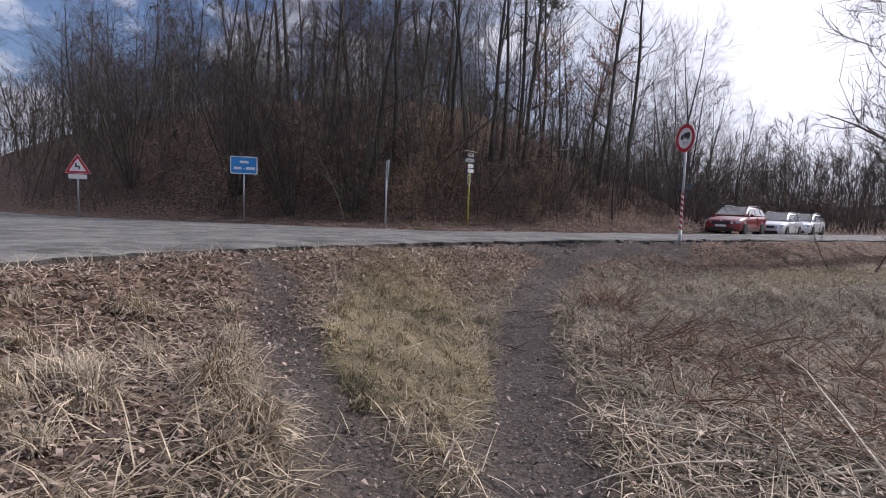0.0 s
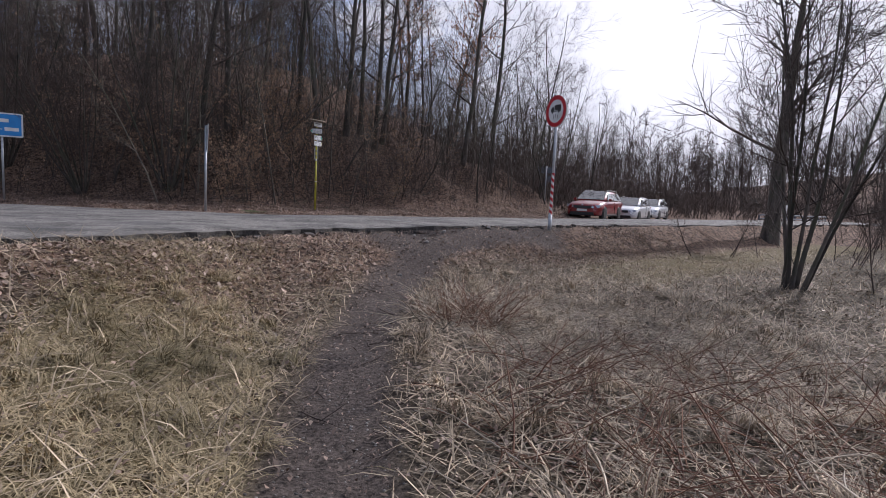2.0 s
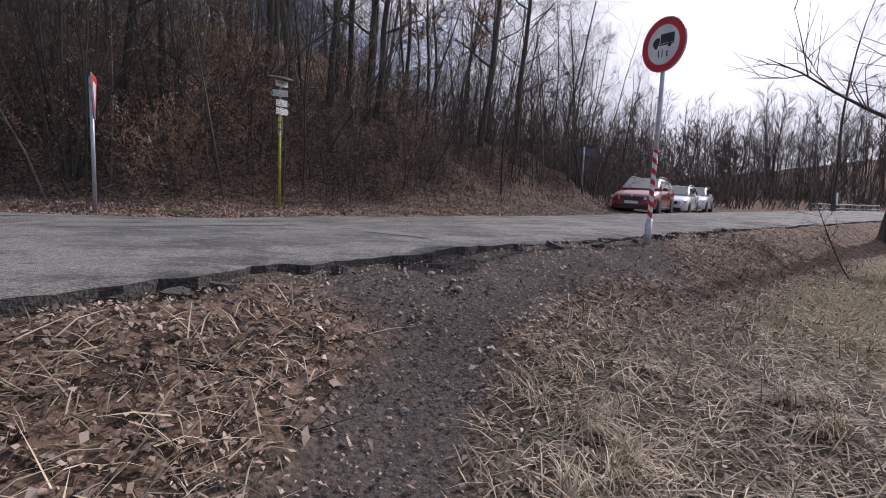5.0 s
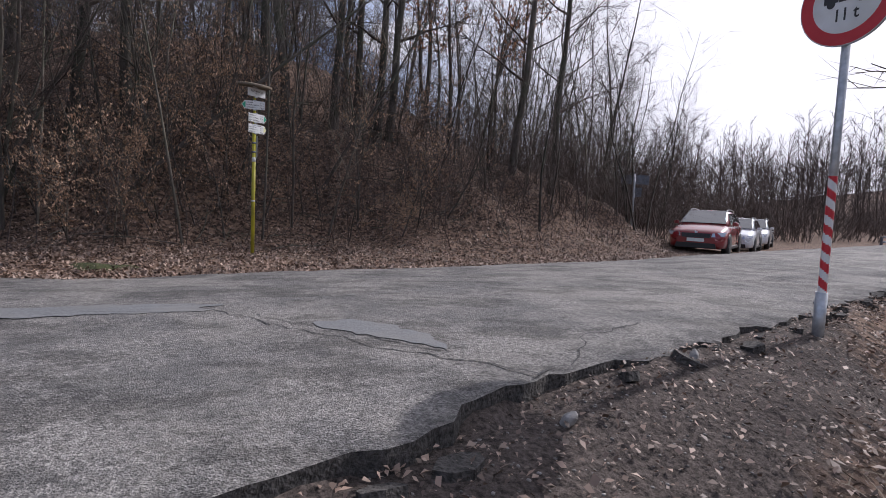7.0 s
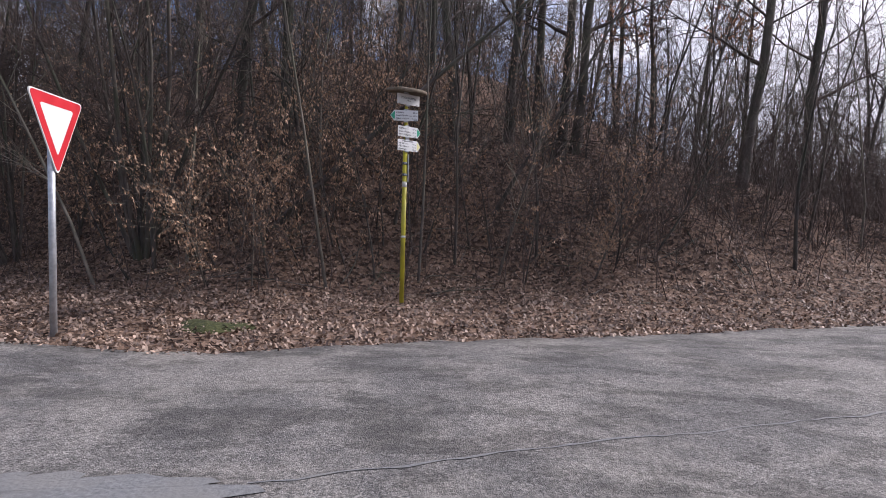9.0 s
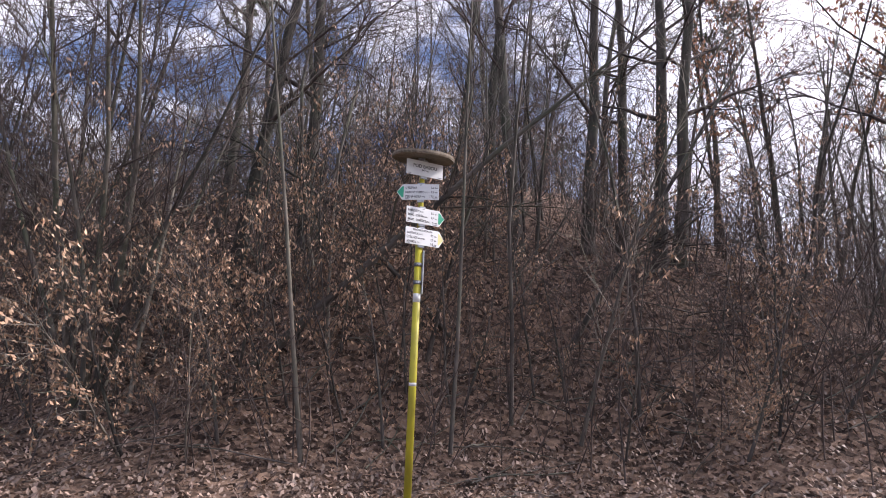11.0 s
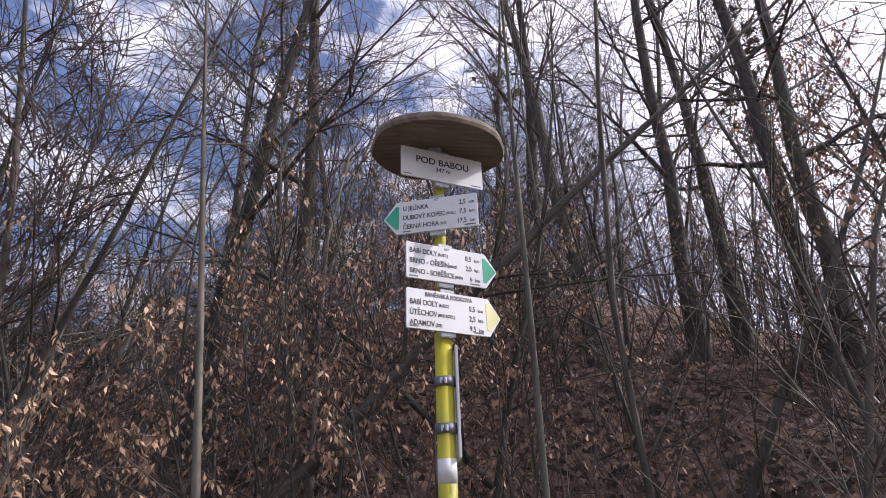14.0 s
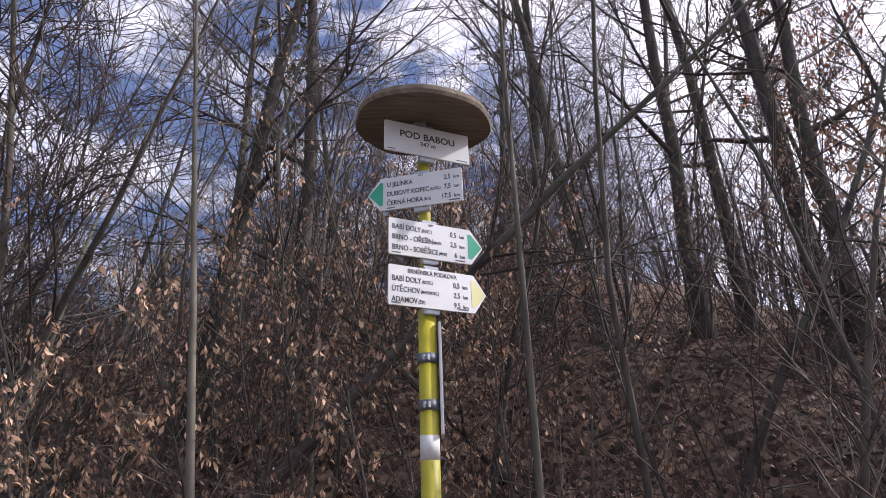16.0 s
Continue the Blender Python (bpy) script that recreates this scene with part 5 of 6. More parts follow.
def warning_sign(x, y, heading):
    g = height(x, y)
    top = tagged(new("warning_sign"), "red-bordered triangular bend warning sign with a small plate on a pole", "road sign")
    top.matrix_basis = stand(x, y, g, heading)
    h = 3.15 - g
    sign_pole(top, 0.032, -0.2, h - 0.05)
    s, t = 0.44, 0.76
    tri = lambda k: [(a, b + h - t) for a, b in rounded([(-s * k, (1 - k) * t * 0.34), (s * k, (1 - k) * t * 0.34), (0, t * k + (1 - k) * t * 0.34)], 0.045 * k)]
    body = part("triangle", plate(tri(1.0), -0.046, -0.034), sign_white, top, "white sign triangle")
    part("border", ring(tri(0.96), tri(0.64), -0.0485, -0.0465), sign_red, body, "red border")
    z = h - t + 0.16
    part("bend_symbol", plate([(0.03, z), (0.08, z), (0.08, z + 0.13), (-0.03, z + 0.13), (-0.03, z + 0.24), (-0.08, z + 0.24), (-0.08, z + 0.08), (0.03, z + 0.08)], -0.0485, -0.0465), sign_black, body, "black bend symbol")
    part("distance_plate", box(-0.30, 0.30, -0.046, -0.034, h - t - 0.20, h - t - 0.03, 0.004), sign_white, top, "small pale plate below the triangle")
    return top


warning_sign(-13.9, 20.6, 22)


def direction_sign_back(x, y, heading):
    g = height(x, y)
    top = tagged(new("direction_sign"), "grey back of a direction sign on a pale pole", "road sign")
    top.matrix_basis = stand(x, y, g, heading)
    h = 3.3 - g
    sign_pole(top, 0.035, -0.2, h)
    part("board", box(-0.45, 0.5, 0.036, 0.05, h - 0.36, h - 0.04, 0.004), steel_dark, top, "grey board back")
    part("rail", box(-0.45, 0.5, 0.022, 0.036, h - 0.11, h - 0.08), steel_dark, top)
    part("rail", box(-0.45, 0.5, 0.022, 0.036, h - 0.33, h - 0.30), steel_dark, top)
    part("small_plate", box(0.03, 0.27, 0.036, 0.046, h - 0.80, h - 0.48, 0.004), steel_dark, top)
    return top


direction_sign_back(13.0, 28.75, -18)


# ---- cars ----
def glass_material():
    m = mat("car_glass", (0.02, 0.025, 0.03), (0.03, 0.035, 0.04), 3, 0.04, bump=0.0)
    m.node_tree.nodes["Principled BSDF"].inputs["Coat Weight"].default_value = 1.0
    return m


def paint(name, c):
    m = mat(name, c, tuple(k * 1.06 for k in c), 3, 0.28, bump=0.0)
    b = m.node_tree.nodes["Principled BSDF"]
    b.inputs["Coat Weight"].default_value, b.inputs["Coat Roughness"].default_value = 1.0, 0.05
    return m


car_glass = glass_material()
red_paint, white_paint = paint("red_paint", (0.22, 0.004, 0.009)), paint("white_paint", (0.74, 0.75, 0.76))
rubber = mat("rubber", (0.012, 0.012, 0.012), (0.03, 0.03, 0.03), 20, 0.85, bump=0.2)
black_plastic = mat("black_plastic", (0.015, 0.015, 0.016), (0.03, 0.03, 0.032), 20, 0.5, bump=0.1)
lamp_glass = mat("lamp_glass", (0.55, 0.58, 0.6), (0.75, 0.77, 0.8), 20, 0.08, 0.5, bump=0.0)
alloy = mat("alloy", (0.42, 0.43, 0.45), (0.58, 0.59, 0.6), 10, 0.3, 0.9, bump=0.0)


def loft(sections):
    """Skin over closed rings of equal length."""
    bm = bmesh.new()
    rows = [[bm.verts.new(p) for p in s] for s in sections]
    n = len(rows[0])
    for a, b in zip(rows[:-1], rows[1:]):
        for i in range(n):
            f = bm.faces.new((a[i], a[(i + 1) % n], b[(i + 1) % n], b[i]))
            f.smooth = True
    bm.faces.new(rows[0][::-1])
    bm.faces.new(rows[-1])
    bmesh.ops.recalc_face_normals(bm, faces=bm.faces[:])
    return bm


def quad(pts, back):
    """A pane with thickness; back is the offset vector to its inner face."""
    bm = bmesh.new()
    f = bm.faces.new([bm.verts.new(p) for p in pts])
    ex = bmesh.ops.extrude_face_region(bm, geom=[f])
    bmesh.ops.translate(bm, verts=[v for v in ex["geom"] if isinstance(v, bmesh.types.BMVert)], vec=back)
    bmesh.ops.recalc_face_normals(bm, faces=bm.faces[:])
    return bm


def wheel(car, x, y, side):
    w = part("wheel", loft([[(x + r * math.cos(a), y + d * side, 0.32 + r * math.sin(a)) for a in [2 * math.pi * i / 28 for i in range(28)]] for r, d in ((0.27, 0.0), (0.31, 0.0), (0.32, 0.02), (0.32, 0.18), (0.31, 0.2), (0.21, 0.2))]), rubber, car, "black rubber tyre")
    part("rim", loft([[(x + r * math.cos(a), y + d * side, 0.32 + r * math.sin(a)) for a in [2 * math.pi * i / 24 for i in range(24)]] for r, d in ((0.215, 0.17), (0.212, 0.197), (0.19, 0.185), (0.05, 0.192))]), alloy, w, "silver alloy rim")
    for k in range(5):
        a = 2 * math.pi * k / 5 + 0.3
        part("rim_gap", plate([(x + 0.09 * math.cos(a + e) + q * 0.07 * math.cos(a), 0.32 + 0.09 * math.sin(a + e) + q * 0.07 * math.sin(a)) for e, q in ((-0.28, 0), (0.28, 0), (0.30, 1.1), (-0.30, 1.1))], y + 0.1935 * side, y + 0.196 * side), black_plastic, w)
    return w


def estate_car(label, body_paint, m):
    """A parked estate car; its nose points along -x from the origin, which is the middle of its front bumper on the ground."""
    car = tagged(new("estate_car"), label, "car", "cars parked in the lay-by")
    secs = []
    for x, w, zt, zb in ((0.0, 0.58, 0.60, 0.34), (0.05, 0.74, 0.70, 0.24), (0.22, 0.84, 0.78, 0.20), (0.6, 0.885, 0.87, 0.20), (1.1, 0.90, 0.94, 0.20), (1.5, 0.90, 0.97, 0.20),
                         (2.4, 0.905, 0.98, 0.20), (3.4, 0.90, 0.99, 0.20), (4.1, 0.885, 1.0, 0.22), (4.5, 0.84, 0.99, 0.28), (4.62, 0.76, 0.93, 0.36)):
        half = [(0, zt + 0.035), (0.45 * w, zt + 0.03), (0.80 * w, zt + 0.005), (0.94 * w, zt - 0.06), (w, zt - 0.17), (0.985 * w, (zt + zb) / 2), (w, zb + 0.20), (0.97 * w, zb + 0.04), (0.85 * w, zb), (0.4 * w, zb - 0.01)]
        secs.append([(x, y, z) for y, z in half] + [(x, -y, z) for y, z in half[:0:-1]])
    body = part("body", loft(secs), body_paint, car)
    cab = []
    for x, w0, z0, w1, z1 in ((1.22, 0.80, 0.95, 0.70, 0.99), (1.6, 0.82, 0.97, 0.66, 1.17), (2.02, 0.82, 0.98, 0.62, 1.43), (2.8, 0.82, 0.98, 0.62, 1.475), (3.7, 0.81, 0.98, 0.60, 1.455), (4.15, 0.79, 0.98, 0.57, 1.40), (4.5, 0.76, 0.97, 0.56, 1.02)):
        half = [(0, z1 + 0.015), (w1 * 0.7, z1 + 0.008), (w1, z1 - 0.03), (w0, z0), (w0 * 0.5, z0 - 0.03)]
        cab.append([(x, y, z) for y, z in half] + [(x, -y, z) for y, z in half[:0:-1]])
    part("cabin", loft(cab), body_paint, car)
    part("windscreen", quad([(1.20, -0.70, 1.03), (1.20, 0.70, 1.03), (1.97, 0.59, 1.465), (1.97, -0.59, 1.465)], (0.02, 0, -0.02)), car_glass, car, "dark reflecting windscreen")
    part("rear_window", quad([(4.45, 0.50, 1.10), (4.45, -0.50, 1.10), (4.19, -0.48, 1.40), (4.19, 0.48, 1.40)], (-0.03, 0, 0)), car_glass, car)
    for s in (1, -1):
        for a, b, c, d in ((1.55, 2.0, 2.62, 2.62), (2.70, 2.70, 3.50, 3.50), (3.58, 3.58, 4.25, 4.02)):
            lo, hi = 1.015, 1.375
            f = lambda x, z: (x, s * (0.832 - (z - 0.98) / 0.46 * 0.205), z)
            pts = [f(a, lo), f(c, lo), f(d, hi - 0.01), f(b, hi - 0.01)]
            part("side_window", quad(pts if s < 0 else pts[::-1], (0, -0.02 * s, 0)), car_glass, car, "dark side window")
        part("roof_rail", loft([[(x, s * 0.58 + 0.014 * math.cos(a), z + 0.014 * math.sin(a)) for a in [2 * math.pi * i / 8 for i in range(8)]] for x, z in ((2.1, 1.455), (2.2, 1.50), (3.0, 1.52), (3.9, 1.49), (4.05, 1.43))]), alloy, car, "silver roof rail")
        mi = part("mirror", loft([[(1.62 + dx, s * (0.86 + r * k), 1.02 + q) for k, q in ((0.0, 0.05), (0.7, 0.07), (1.2, 0.03), (1.1, -0.06), (0.0, -0.06))] for dx, r in ((-0.06, 0.09), (0.0, 0.15), (0.07, 0.14))]), body_paint, car)
        head = part("headlight", quad([(-0.02, s * 0.46, 0.58), (0.10, s * 0.82, 0.62), (0.20, s * 0.86, 0.75), (0.02, s * 0.48, 0.70)][::s], (0.10, 0, 0)), lamp_glass, car, "clear headlight")
        part("fog_lamp", quad([(-0.004, s * 0.52, 0.32), (0.06, s * 0.72, 0.32), (0.06, s * 0.72, 0.38), (-0.004, s * 0.52, 0.38)][::s], (0.05, 0, 0)), lamp_glass, car)
        part("tail_light", quad([(4.56, s * 0.62, 0.74), (4.45, s * 0.82, 0.76), (4.45, s * 0.82, 0.92), (4.58, s * 0.62, 0.90)][::-s], (-0.06, 0, 0)), sign_red, car, "red tail light")
        for z in (0.83,):
            part("door_handle", box(2.45, 2.62, min(s * 0.895, s * 0.925), max(s * 0.895, s * 0.925), z, z + 0.03, 0.006), body_paint, car)
            part("door_handle", box(3.30, 3.47, min(s * 0.89, s * 0.92), max(s * 0.89, s * 0.92), z, z + 0.03, 0.006), body_paint, car)
        part("door_gap", box(2.655, 2.663, min(s * 0.885, s * 0.909), max(s * 0.885, s * 0.909), 0.30, 0.93), black_plastic, car)
        part("sill", box(1.2, 3.3, min(s * 0.84, s * 0.905), max(s * 0.84, s * 0.905), 0.18, 0.27, 0.01), black_plastic, car, "black plastic sill")
        for x in (0.90, 3.58):
            part("wheel_arch", loft([[(x + 0.365 * math.cos(a), s * d, 0.33 + 0.365 * math.sin(a)) for a in [2 * math.pi * i / 28 for i in range(28)]] for d in (0.70, 0.909)]), black_plastic, car, "dark wheel arch")
            wheel(car, x, s * 0.72, s)
    part("grille", quad([(-0.03, -0.42, 0.55), (-0.03, 0.42, 0.55), (0.01, 0.44, 0.69), (0.01, -0.44, 0.69)], (0.08, 0, 0)), black_plastic, car, "black radiator grille")
    part("lower_grille", quad([(-0.02, -0.62, 0.22), (-0.02, 0.62, 0.22), (-0.02, 0.58, 0.38), (-0.02, -0.58, 0.38)], (0.10, 0, 0)), black_plastic, car)
    part("number_plate", quad([(-0.022, -0.26, 0.42), (-0.022, 0.26, 0.42), (-0.022, 0.26, 0.53), (-0.022, -0.26, 0.53)], (0.01, 0, 0)), sign_white, car, "white number plate")
    part("badge", quad([(0.005, -0.04, 0.70), (0.005, 0.04, 0.70), (0.02, 0.04, 0.76), (0.02, -0.04, 0.76)], (0.02, 0, 0)), alloy, car)
    car.matrix_basis = m
    return car


def park(label, colour, x, y, turn):
    a, b = height(x, y), height(x + 3.5 * math.cos(radians(turn)), y + 3.5 * math.sin(radians(turn)))
    return estate_car(label, colour, pose(x, y, min(a, b) + 0.03, 0, 0, turn))


park("shiny red estate car parked on the verge", red_paint, 14.2, 26.9, 43)
park("white estate car parked behind the red one", white_paint, 19.3, 31.4, 43)
park("white estate car parked last in the lay-by", white_paint, 23.3, 34.9, 43)


# ---- far end of the road: rail and board ----
def guard_rail():
    top = tagged(new("guard_rail"), "weathered grey rail along the far side of the road", "guard rail")
    a, b = Vector((38.0, 39.9)), Vector((50, 44.0))
    n = 8
    d = (b - a).normalized()
    for i in range(n + 1):
        p = a.lerp(b, i / n)
        g = height(p.x, p.y)
        part("post", box(p.x - 0.06, p.x + 0.06, p.y - 0.06, p.y + 0.06, g - 0.1, g + 0.8), steel_dark, top)
    for z in (0.45, 0.78):
        secs = []
        for i in range(n + 1):
            p = a.lerp(b, i / n)
            q = Vector((-d.y, d.x))
            g = height(p.x, p.y) + z
            secs.append([(p.x + q.x * k, p.y + q.y * k, g + e) for k, e in ((-0.10, -0.06), (-0.04, -0.06), (-0.04, 0.06), (-0.10, 0.06))])
        part("rail", loft(secs), steel, top)


guard_rail()


def info_board(x, y, heading):
    top = tagged(new("notice_board"), "pale notice board on two legs by the far rail", "notice board")
    top.matrix_basis = stand(x, y, height(x, y), heading)
    part("board", box(-0.4, 0.4, -0.03, 0.03, 0.85, 1.75, 0.01), sign_white, top)
    for k in (-0.34, 0.34):
        part("leg", box(k - 0.03, k + 0.03, -0.03, 0.03, -0.1, 0.85), steel_dark, top)


info_board(43.6, 42.6, 30)

# ---- trees and shrubs on the meadow side ----
clump = tree("alder_clump", 501, "many-stemmed bare tree on the meadow below the road", bark, tall=8.5, girth=0.06, first=0.16, limbs=14, stems=7, sub=7, twigs=4, spread=1.35, flare=(0.05, 0.34), lean=0.1)
clump.matrix_basis = upright(10.2, 11.05, (0, 0, 1))
bend = tree("bent_tree", 502, "dark bent bare tree at the edge of the road bank", bark, tall=13, girth=0.32, first=0.3, limbs=18, sub=8, twigs=5, spread=1.5)
bend.matrix_basis = upright(20.0, 21.2, (0.10, 0.02, 1), 60)
for i, (x, y, sd, tl) in enumerate(((36.0, 36.5, 503, 14), (14.9, 11.6, 504, 6), (19.5, 15.5, 505, 8), (23.5, 13.0, 506, 9), (29.5, 22.5, 507, 11))):
    o = tree("roadside_tree", sd, "bare spreading tree beside the valley road", bark, tall=tl, girth=0.13, first=0.2, limbs=15, sub=7, twigs=4, spread=1.4)
    o.matrix_basis = upright(x, y, (0.03 * (i - 2), 0, 1), 70 * i)
bushes = [sapling("roadside_shrub", 520 + i, "thin bare brown shrub on the bank", twig, tall=2.4 + 0.4 * i, girth=0.014, side=22, drop=0.05, leaning=0.4) for i in range(3)]
rs = random.Random(8)
for i in range(80):
    x, y = (rs.uniform(11.5, 20), rs.uniform(9.5, 16.5)) if i < 26 else (rs.uniform(17, 34), rs.uniform(12, 25))
    if -float(side_distance(np.array([x]), np.array([y]), NEAR)[0]) < 1.6:
        continue
    m = pose(x, y, height(x, y), rs.uniform(-12, 12), rs.uniform(-12, 12), rs.uniform(0, 360))
    if i < 3:
        bushes[i].matrix_basis = m
    else:
        copy_thing(bushes[i % 3], m)


# ---- dead canes, twigs, stones, road wear ----
def canes(name, label, category, n, cx, cy, rx, ry, lo, hi, flat, material, seed, r=0.004, combed=None):
    rng = random.Random(seed)
    st = Strokes()
    for i in range(n):
        a, q = rng.uniform(0, 6.283), math.sqrt(rng.random())
        x, y = cx + rx * q * math.cos(a), cy + ry * q * math.sin(a)
        b = rng.uniform(0, 6.283) if combed is None else combed + rng.gauss(0, 0.5) + 0.5 * math.sin(x * 1.7 + y)
        up = rng.uniform(0.05, 1.0) * (1 - flat) + 0.08
        line = wander((x, y, height(x, y) - 0.02), (math.cos(b), math.sin(b), up * 1.6), rng.uniform(lo, hi), 5, 0.16, -0.10, rng)
        line = [Vector((p.x, p.y, max(p.z, height(p.x, p.y) + 0.02))) for p in line]
        k = r * rng.uniform(0.6, 1.4)
        st.tube(line, [k, k, k * 0.85, k * 0.7, k * 0.5, k * 0.25], 4)
        for j in range(2):
            p, d = point_on(line, rng.uniform(0.3, 0.9))
            st.tube(wander(p, splay(d, 0.8, rng), rng.uniform(0.08, 0.3), 2, 0.2, 0, rng), [k * 0.5, k * 0.4, k * 0.2], 3)
    return tagged(new(name, st.mesh(name, material)), label, category, kind="stuff")


canes("bramble_canes", "reddish brown dead bramble canes over dry grass", "brambles", 430, 3.5, 5.2, 1.7, 2.2, 0.4, 1.0, 0.25, twig_red, 61, 0.005)
canes("cane_clump", "reddish dead stalks in a clump beside the path", "brambles", 130, 2.8, 8.9, 0.5, 0.6, 0.35, 0.75, 0.0, twig_red, 62, 0.005)
canes("cane_stalks", "pale dead stalks leaning among the red canes", "dead stalks", 90, 2.7, 8.9, 0.7, 0.8, 0.4, 0.9, 0.3, stalk, 69, 0.006)
canes("straw_stalks", "long pale dead stalks lying across the grass", "dead stalks", 150, 3.4, 4.9, 1.7, 2.4, 0.5, 1.3, 0.8, stalk, 63, 0.007)
canes("pale_sticks", "long pale broken sticks lying over brambles", "sticks", 26, 2.5, 3.5, 0.75, 0.7, 0.7, 1.5, 0.75, stalk, 68, 0.010)
canes("hay_heap", "matted pale hay lying beside the path", "hay", 1500, 3.9, 8.4, 1.7, 2.0, 0.3, 0.9, 0.9, stalk, 64, 0.0046, -0.5)
canes("dead_stems", "thin dry weed stems standing in the meadow", "dead stalks", 150, 6.0, 7.0, 3.5, 4.5, 0.4, 0.9, 0.0, stalk, 65, 0.003)
canes("fallen_twigs", "small broken twigs lying on the path", "twigs", 70, 1.4, 7.8, 1.4, 3.6, 0.15, 0.5, 0.95, twig, 66, 0.006)
canes("fallen_branches", "dead branches lying on the leaf-covered slope", "branches", 160, 1.0, 25.5, 6.5, 3.2, 0.5, 2.0, 0.75, bark, 67, 0.010)


def tussocks(name, label, n, cx, cy, rx, ry, lo, hi, blades, material, seed):
    """Clumps of old grass, each combed over to one side."""
    rng = np.random.RandomState(seed)
    V, F, off = [], [], 0
    made = 0
    while made < n:
        a, q = rng.rand() * 6.283, math.sqrt(rng.rand())
        x, y = cx + rx * q * math.cos(a), cy + ry * q * math.sin(a)
        z, dirt, lit, gr, sn, sf = [v[0] for v in lie(np.array([x]), np.array([y]))]
        if dirt > 0.35 or sn > -0.7:
            made += 0.05
            continue
        made += 1
        k = int(blades * rng.uniform(0.5, 1.4))
        size, heading = rng.uniform(lo, hi), rng.rand() * 6.283
        u = heading + rng.randn(k) * 0.9
        el = np.clip(0.95 + 0.4 * rng.randn(k), 0.2, 1.5)
        ln = size * rng.uniform(0.5, 1.0, k)
        px, py = x + rng.randn(k) * size * 0.16, y + rng.randn(k) * size * 0.16
        p = np.stack([px, py, np.full(k, z)], -1)
        rows = [p]
        for j in range(3):
            d = np.stack([np.cos(u) * np.cos(el), np.sin(u) * np.cos(el), np.sin(el)], -1)
            p = p + d * (ln / 3)[:, None]
            p[:, 2] = np.maximum(p[:, 2], z + 0.015 + 0.02 * rng.rand(k))
            rows.append(p)
            el = el - rng.uniform(0.4, 0.95, k)
        w = np.stack([-np.sin(u), np.cos(u), 0.3 * rng.randn(k)], -1) * 0.0034
        ring = []
        for r, t in zip(rows, (1.0, 0.95, 0.7, 0.15)):
            ring += [r - w * t, r + w * t]
        V.append(np.stack(ring, 1).reshape(-1, 3))
        i = np.arange(k)[:, None] * 8 + off
        F.append(np.stack([i + np.array([0, 1, 3, 2]), i + np.array([2, 3, 5, 4]), i + np.array([4, 5, 7, 6])], 1).reshape(-1, 4))
        off += 8 * k
    tagged(new(name, mesh_fast(name, np.concatenate(V), np.concatenate(F), material)), label, "grass", kind="stuff")


tussocks("hay_tussocks", "bleached tussocks of old grass bent over on the bank", 60, -2.7, 3.4, 1.7, 2.4, 0.25, 0.5, 130, hay, 72)
tussocks("grass_tufts", "yellowish tufts of matted winter grass between the tracks", 70, -0.3, 6.2, 1.1, 3.4, 0.14, 0.3, 90, grass_green, 73)
tussocks("meadow_tussocks", "bleached tussocks of dead grass on the meadow", 120, 4.4, 7.5, 3.2, 4.5, 0.2, 0.42, 85, hay, 74)


def pebble_mesh(seed, r):
    bm = bmesh.new()
    bmesh.ops.create_icosphere(bm, subdivisions=1, radius=r)
    rng = random.Random(seed)
    for v in bm.verts:
        v.co = Vector((v.co.x * 1.2, v.co.y, v.co.z * 0.65)) * rng.uniform(0.75, 1.2)
    return bm


def gravel():
    rng = np.random.RandomState(81)
    X, Y = rng.uniform(-3, 8, 28000), rng.uniform(0.6, 16, 28000)
    z, dirt, lit, gr, sn, sf = lie(X, Y)
    keep = (rng.rand(len(X)) < np.clip(dirt * 0.9 - 0.1, 0, 1)) & (sn < -0.05)
    kinds = []
    for i in range(4):
        bm = pebble_mesh(i, 0.011)
        st = Strokes()
        st.v = [tuple(v.co) for v in bm.verts]
        st.f = [tuple(v.index for v in f.verts) for f in bm.faces]
        bm.free()
        kinds.append(st)
    me = strewn("gravel", kinds, X[keep], Y[keep], mat("gravel", (0.10, 0.092, 0.085), (0.30, 0.28, 0.255), 7, 0.9, bump=0, rnd=0.5, island=True), 82, 0.22, 1.15, 0.2, 0.0)
    tagged(new("gravel", me), "dark gravel and crumbled asphalt on the path", "gravel", kind="stuff")


gravel()
for i, (x, y, r) in enumerate(((2.92, 13.32, 0.045), (3.13, 13.23, 0.035), (3.14, 13.04, 0.055), (2.6, 12.6, 0.03), (3.75, 14.1, 0.06), (5.1, 14.9, 0.05), (-0.95, 4.9, 0.045), (2.3, 11.3, 0.035))):
    me = bpy.data.meshes.new("stone")
    bm = pebble_mesh(900 + i, r)
    bmesh.ops.bevel(bm, geom=bm.edges[:], offset=r * 0.12, segments=1, affect="EDGES")
    bm.to_mesh(me)
    bm.free()
    me.materials.append(stone_mat)
    tagged(new("stone", me), "pale angular stone lying on the gravel path", "stone", "stones on the path").matrix_basis = pose(x, y, height(x, y) + r * 0.35, 10 * i, 7 * i, 50 * i)


def on_road(x, y):
    a, b = np.array([float(x)]), np.array([float(y)])
    return float(road_z(a, b, np.maximum(side_distance(a, b, NEAR), 0), np.minimum(side_distance(a, b, FAR), 0))[0] + 0.3 * waves(a * 0.7, b * 0.7)[0])


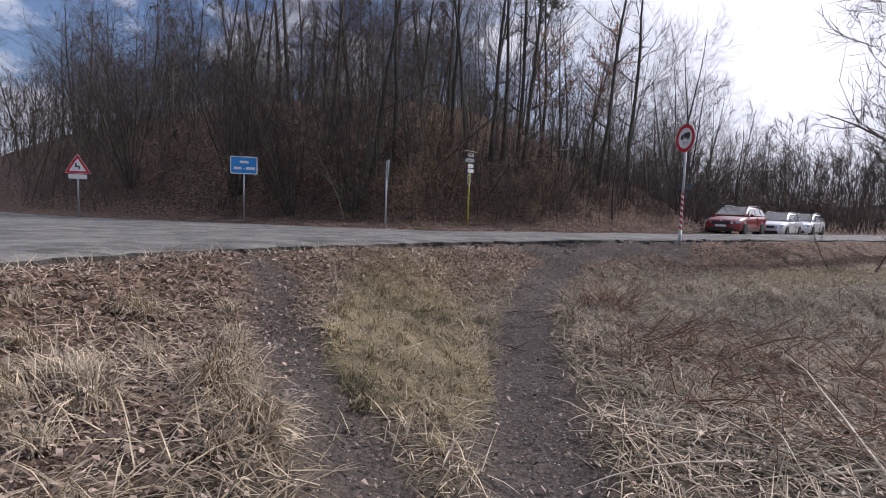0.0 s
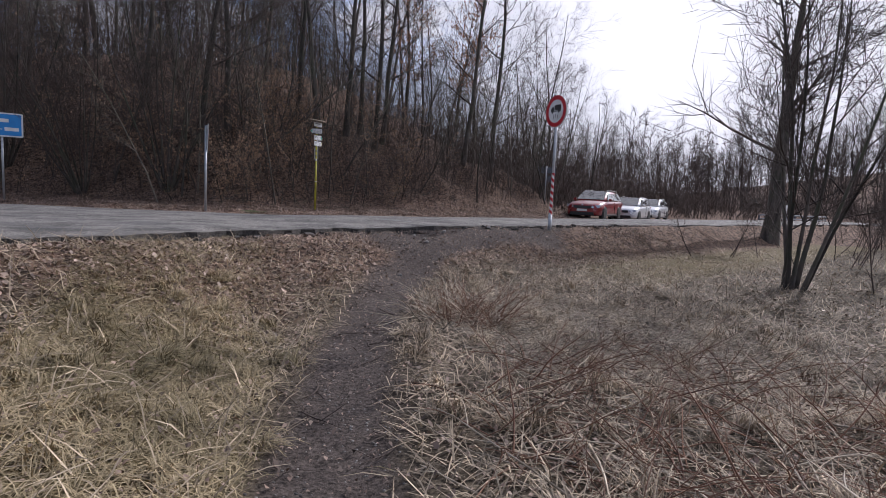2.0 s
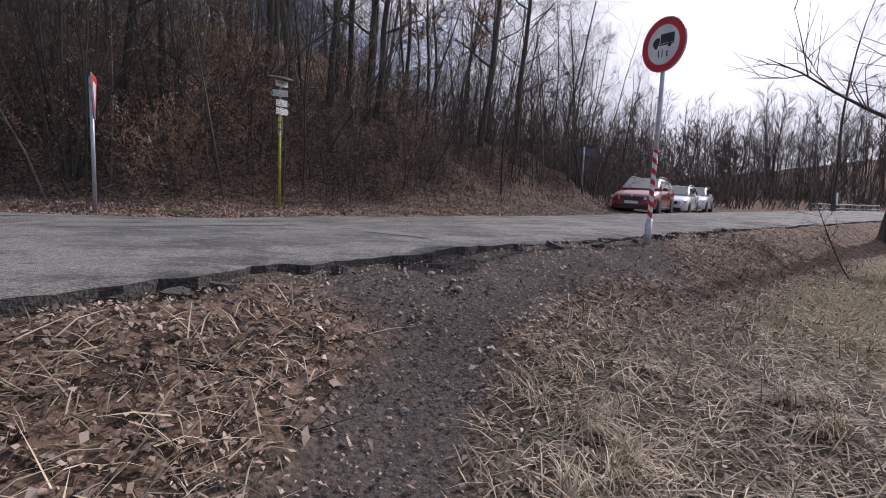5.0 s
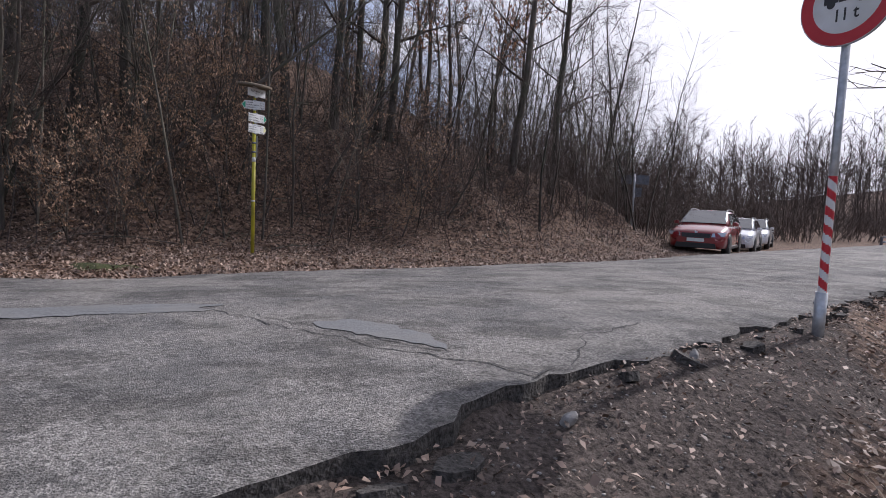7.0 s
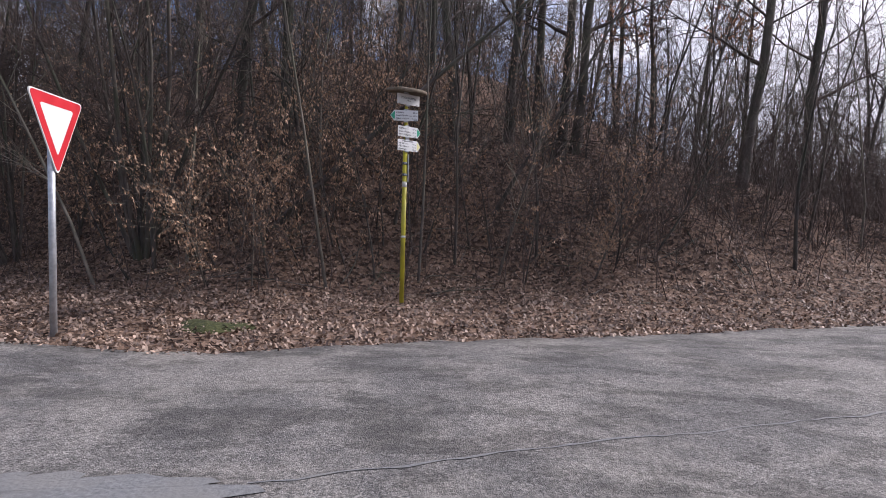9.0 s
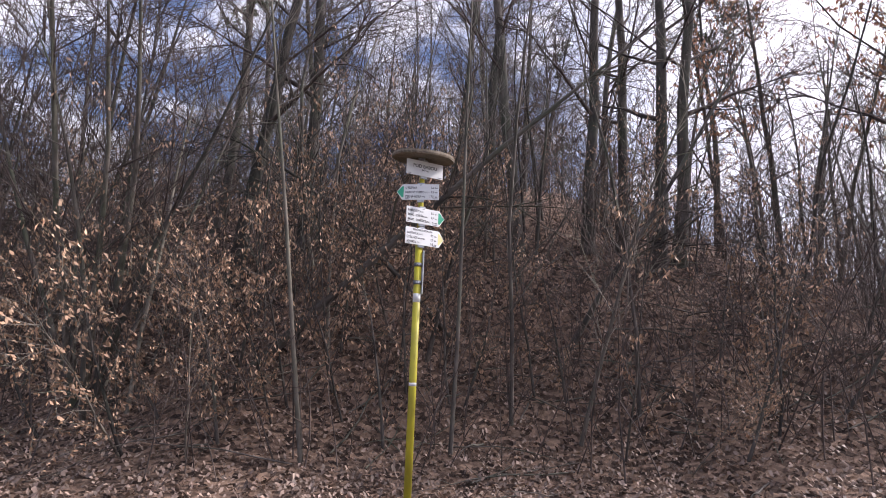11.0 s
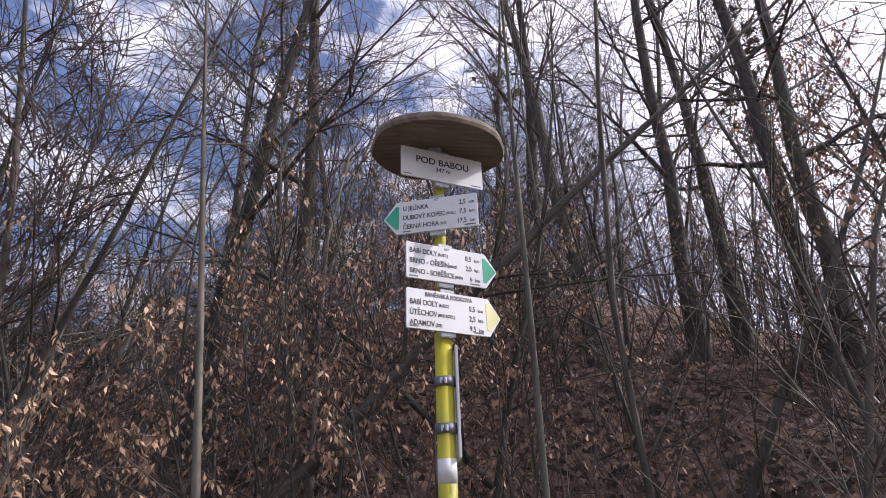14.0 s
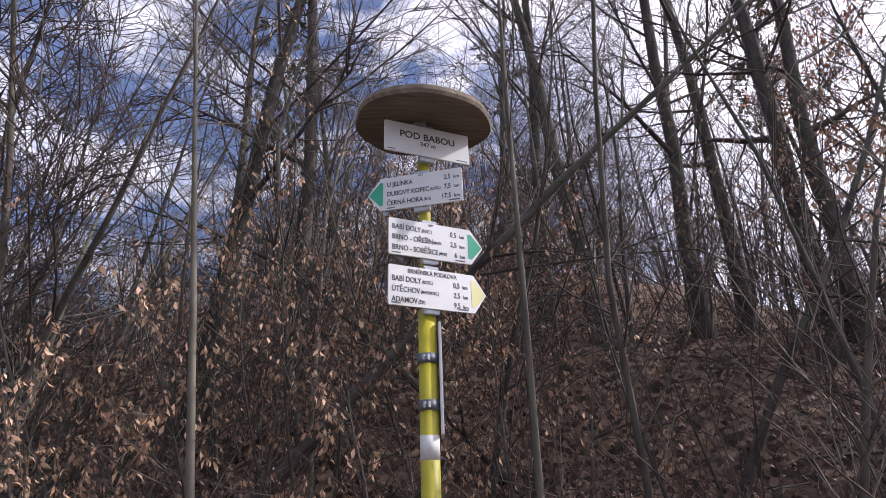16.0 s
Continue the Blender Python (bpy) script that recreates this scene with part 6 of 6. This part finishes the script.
def seam(name, label, pts, width, material, seed, wobble=0.05, lift=0.004):
    """A narrow strip along a wandering line on the road."""
    rng = random.Random(seed)
    line = along(np.array(pts, float), 0.10)
    off, V, F = 0.0, [], []
    for i, p in enumerate(line):
        d = line[min(i + 1, len(line) - 1)] - line[max(i - 1, 0)]
        d = d / max(np.hypot(*d), 1e-6)
        off = off * 0.8 + rng.uniform(-wobble, wobble)
        w = width * rng.uniform(0.4, 1.3)
        for s in (-1, 1):
            x, y = p[0] - d[1] * (off + s * w), p[1] + d[0] * (off + s * w)
            V.append((x, y, on_road(x, y) + lift))
        if i:
            k = 2 * i
            F.append((k - 2, k, k + 1, k - 1))
    ob = new(name, mesh_from(name, V, F, material))
    ob.parent = road
    return ob


seam("crack", "", [(1.45, 16.45), (1.81, 16.04), (2.06, 15.73), (2.38, 15.46), (2.64, 15.38), (2.86, 15.1), (3.2, 14.8), (3.7, 14.4)], 0.008, bitumen, 1)
seam("crack", "", [(1.9, 16.1), (2.2, 15.75), (2.55, 15.55), (2.9, 15.25), (3.3, 14.95)], 0.006, bitumen, 2)
seam("crack", "", [(-3.2, 15.3), (-1.2, 15.75), (-0.24, 15.99), (0.7, 16.15), (1.5, 16.3)], 0.007, bitumen, 3)
seam("crack", "", [(1.5, 16.62), (3.21, 17.39), (5.55, 18.4), (9, 20.1), (14, 22.6)], 0.010, asphalt_patch, 4, 0.02)
seam("crack", "", [(3.7, 14.42), (4.2, 14.75), (4.4, 15.3), (5.2, 15.8)], 0.006, bitumen, 5)
seam("crack", "", [(-4.5, 12.6), (-2.4, 13.6), (-0.6, 13.9), (0.8, 14.4)], 0.006, bitumen, 6)


def road_patch(pts, seed):
    """A smooth repair, a hand's breadth of ragged outline, laid on the road."""
    rng = random.Random(seed)
    out = along(np.array(pts + [pts[0]], float), 0.07)[:-1]
    c = out.mean(axis=0)
    V = [(c[0], c[1], on_road(*c) + 0.006)]
    for k in (0.5, 1.0):
        for p in out:
            q = c + (p - c) * k * (1 + rng.uniform(-0.08, 0.08)) + np.array([rng.uniform(-0.03, 0.03), rng.uniform(-0.03, 0.03)]) * k
            V.append((q[0], q[1], on_road(*q) + 0.006))
    n = len(out)
    F = [(0, 1 + i, 1 + (i + 1) % n) for i in range(n)] + [(1 + i, 1 + n + i, 1 + n + (i + 1) % n, 1 + (i + 1) % n) for i in range(n)]
    ob = new("repair_patch", mesh_from("repair_patch", V, F, asphalt_patch))
    ob.parent = road


road_patch([(2.35, 15.75), (2.7, 15.95), (3.0, 15.75), (3.25, 15.35), (3.3, 15.0), (2.9, 15.3), (2.6, 15.5)], 1)
road_patch([(-1.4, 15.75), (0.3, 16.0), (1.5, 16.25), (1.5, 16.6), (0.2, 16.5), (-1.4, 16.2)], 2)
road_patch([(-3.9, 17.6), (-2.2, 17.9), (-1.4, 18.3), (-2.6, 18.6), (-4.2, 18.4)], 3)


# broken slabs along the crumbling edge
def edge_slabs():
    rng = random.Random(91)
    line = along(NEAR[5:15], 0.33)
    for i, p in enumerate(line):
        if rng.random() < 0.35:
            continue
        d = NEAR[12] - NEAR[9]
        d = d / np.hypot(*d)
        off = rng.uniform(0.04, 0.22)
        x, y = p[0] + d[1] * off, p[1] - d[0] * off
        r = rng.uniform(0.035, 0.12)
        n = rng.randint(5, 7)
        out = [(r * rng.uniform(0.7, 1.2) * 1.5 * math.cos(2 * math.pi * k / n), r * rng.uniform(0.7, 1.2) * math.sin(2 * math.pi * k / n)) for k in range(n)]
        bm = plate(out, 0, 0.06)
        me = bpy.data.meshes.new("edge_slab")
        bm.to_mesh(me)
        bm.free()
        me.transform(Matrix.Rotation(radians(90), 4, "X"))
        me.materials.append(asphalt_old)
        ob = new("edge_slab", me)
        ob.parent = road
        ob.matrix_basis = pose(x, y, height(x, y) + rng.uniform(-0.04, 0.0), rng.uniform(-18, 18), rng.uniform(-18, 18), rng.uniform(20, 60))


edge_slabs()


# the patch of moss on the far verge
def moss_patch(cx, cy, rx, ry):
    n, m = 26, 7
    V = [(cx, cy, height(cx, cy) + 0.05)]
    for j in range(1, m + 1):
        for i in range(n):
            a = 2 * math.pi * i / n
            k = j / m * (1 + 0.12 * math.sin(3 * a) + 0.08 * math.sin(5 * a + 1))
            x, y = cx + rx * k * math.cos(a), cy + ry * k * math.sin(a)
            V.append((x, y, height(x, y) + 0.055 * math.cos(min(j / m, 1) * 1.57) + 0.012 * math.sin(9 * x + 7 * y) - (0.03 if j == m else 0)))
    F = [(0, 1 + i, 1 + (i + 1) % n) for i in range(n)]
    for j in range(m - 1):
        for i in range(n):
            a, b = 1 + j * n + i, 1 + j * n + (i + 1) % n
            F.append((a, a + n, b + n, b))
    tagged(new("moss_patch", mesh_from("moss_patch", V, F, moss, True)), "low green moss cushion among fallen leaves", "moss", kind="stuff")


moss_patch(-0.75, 20.25, 0.48, 0.32)
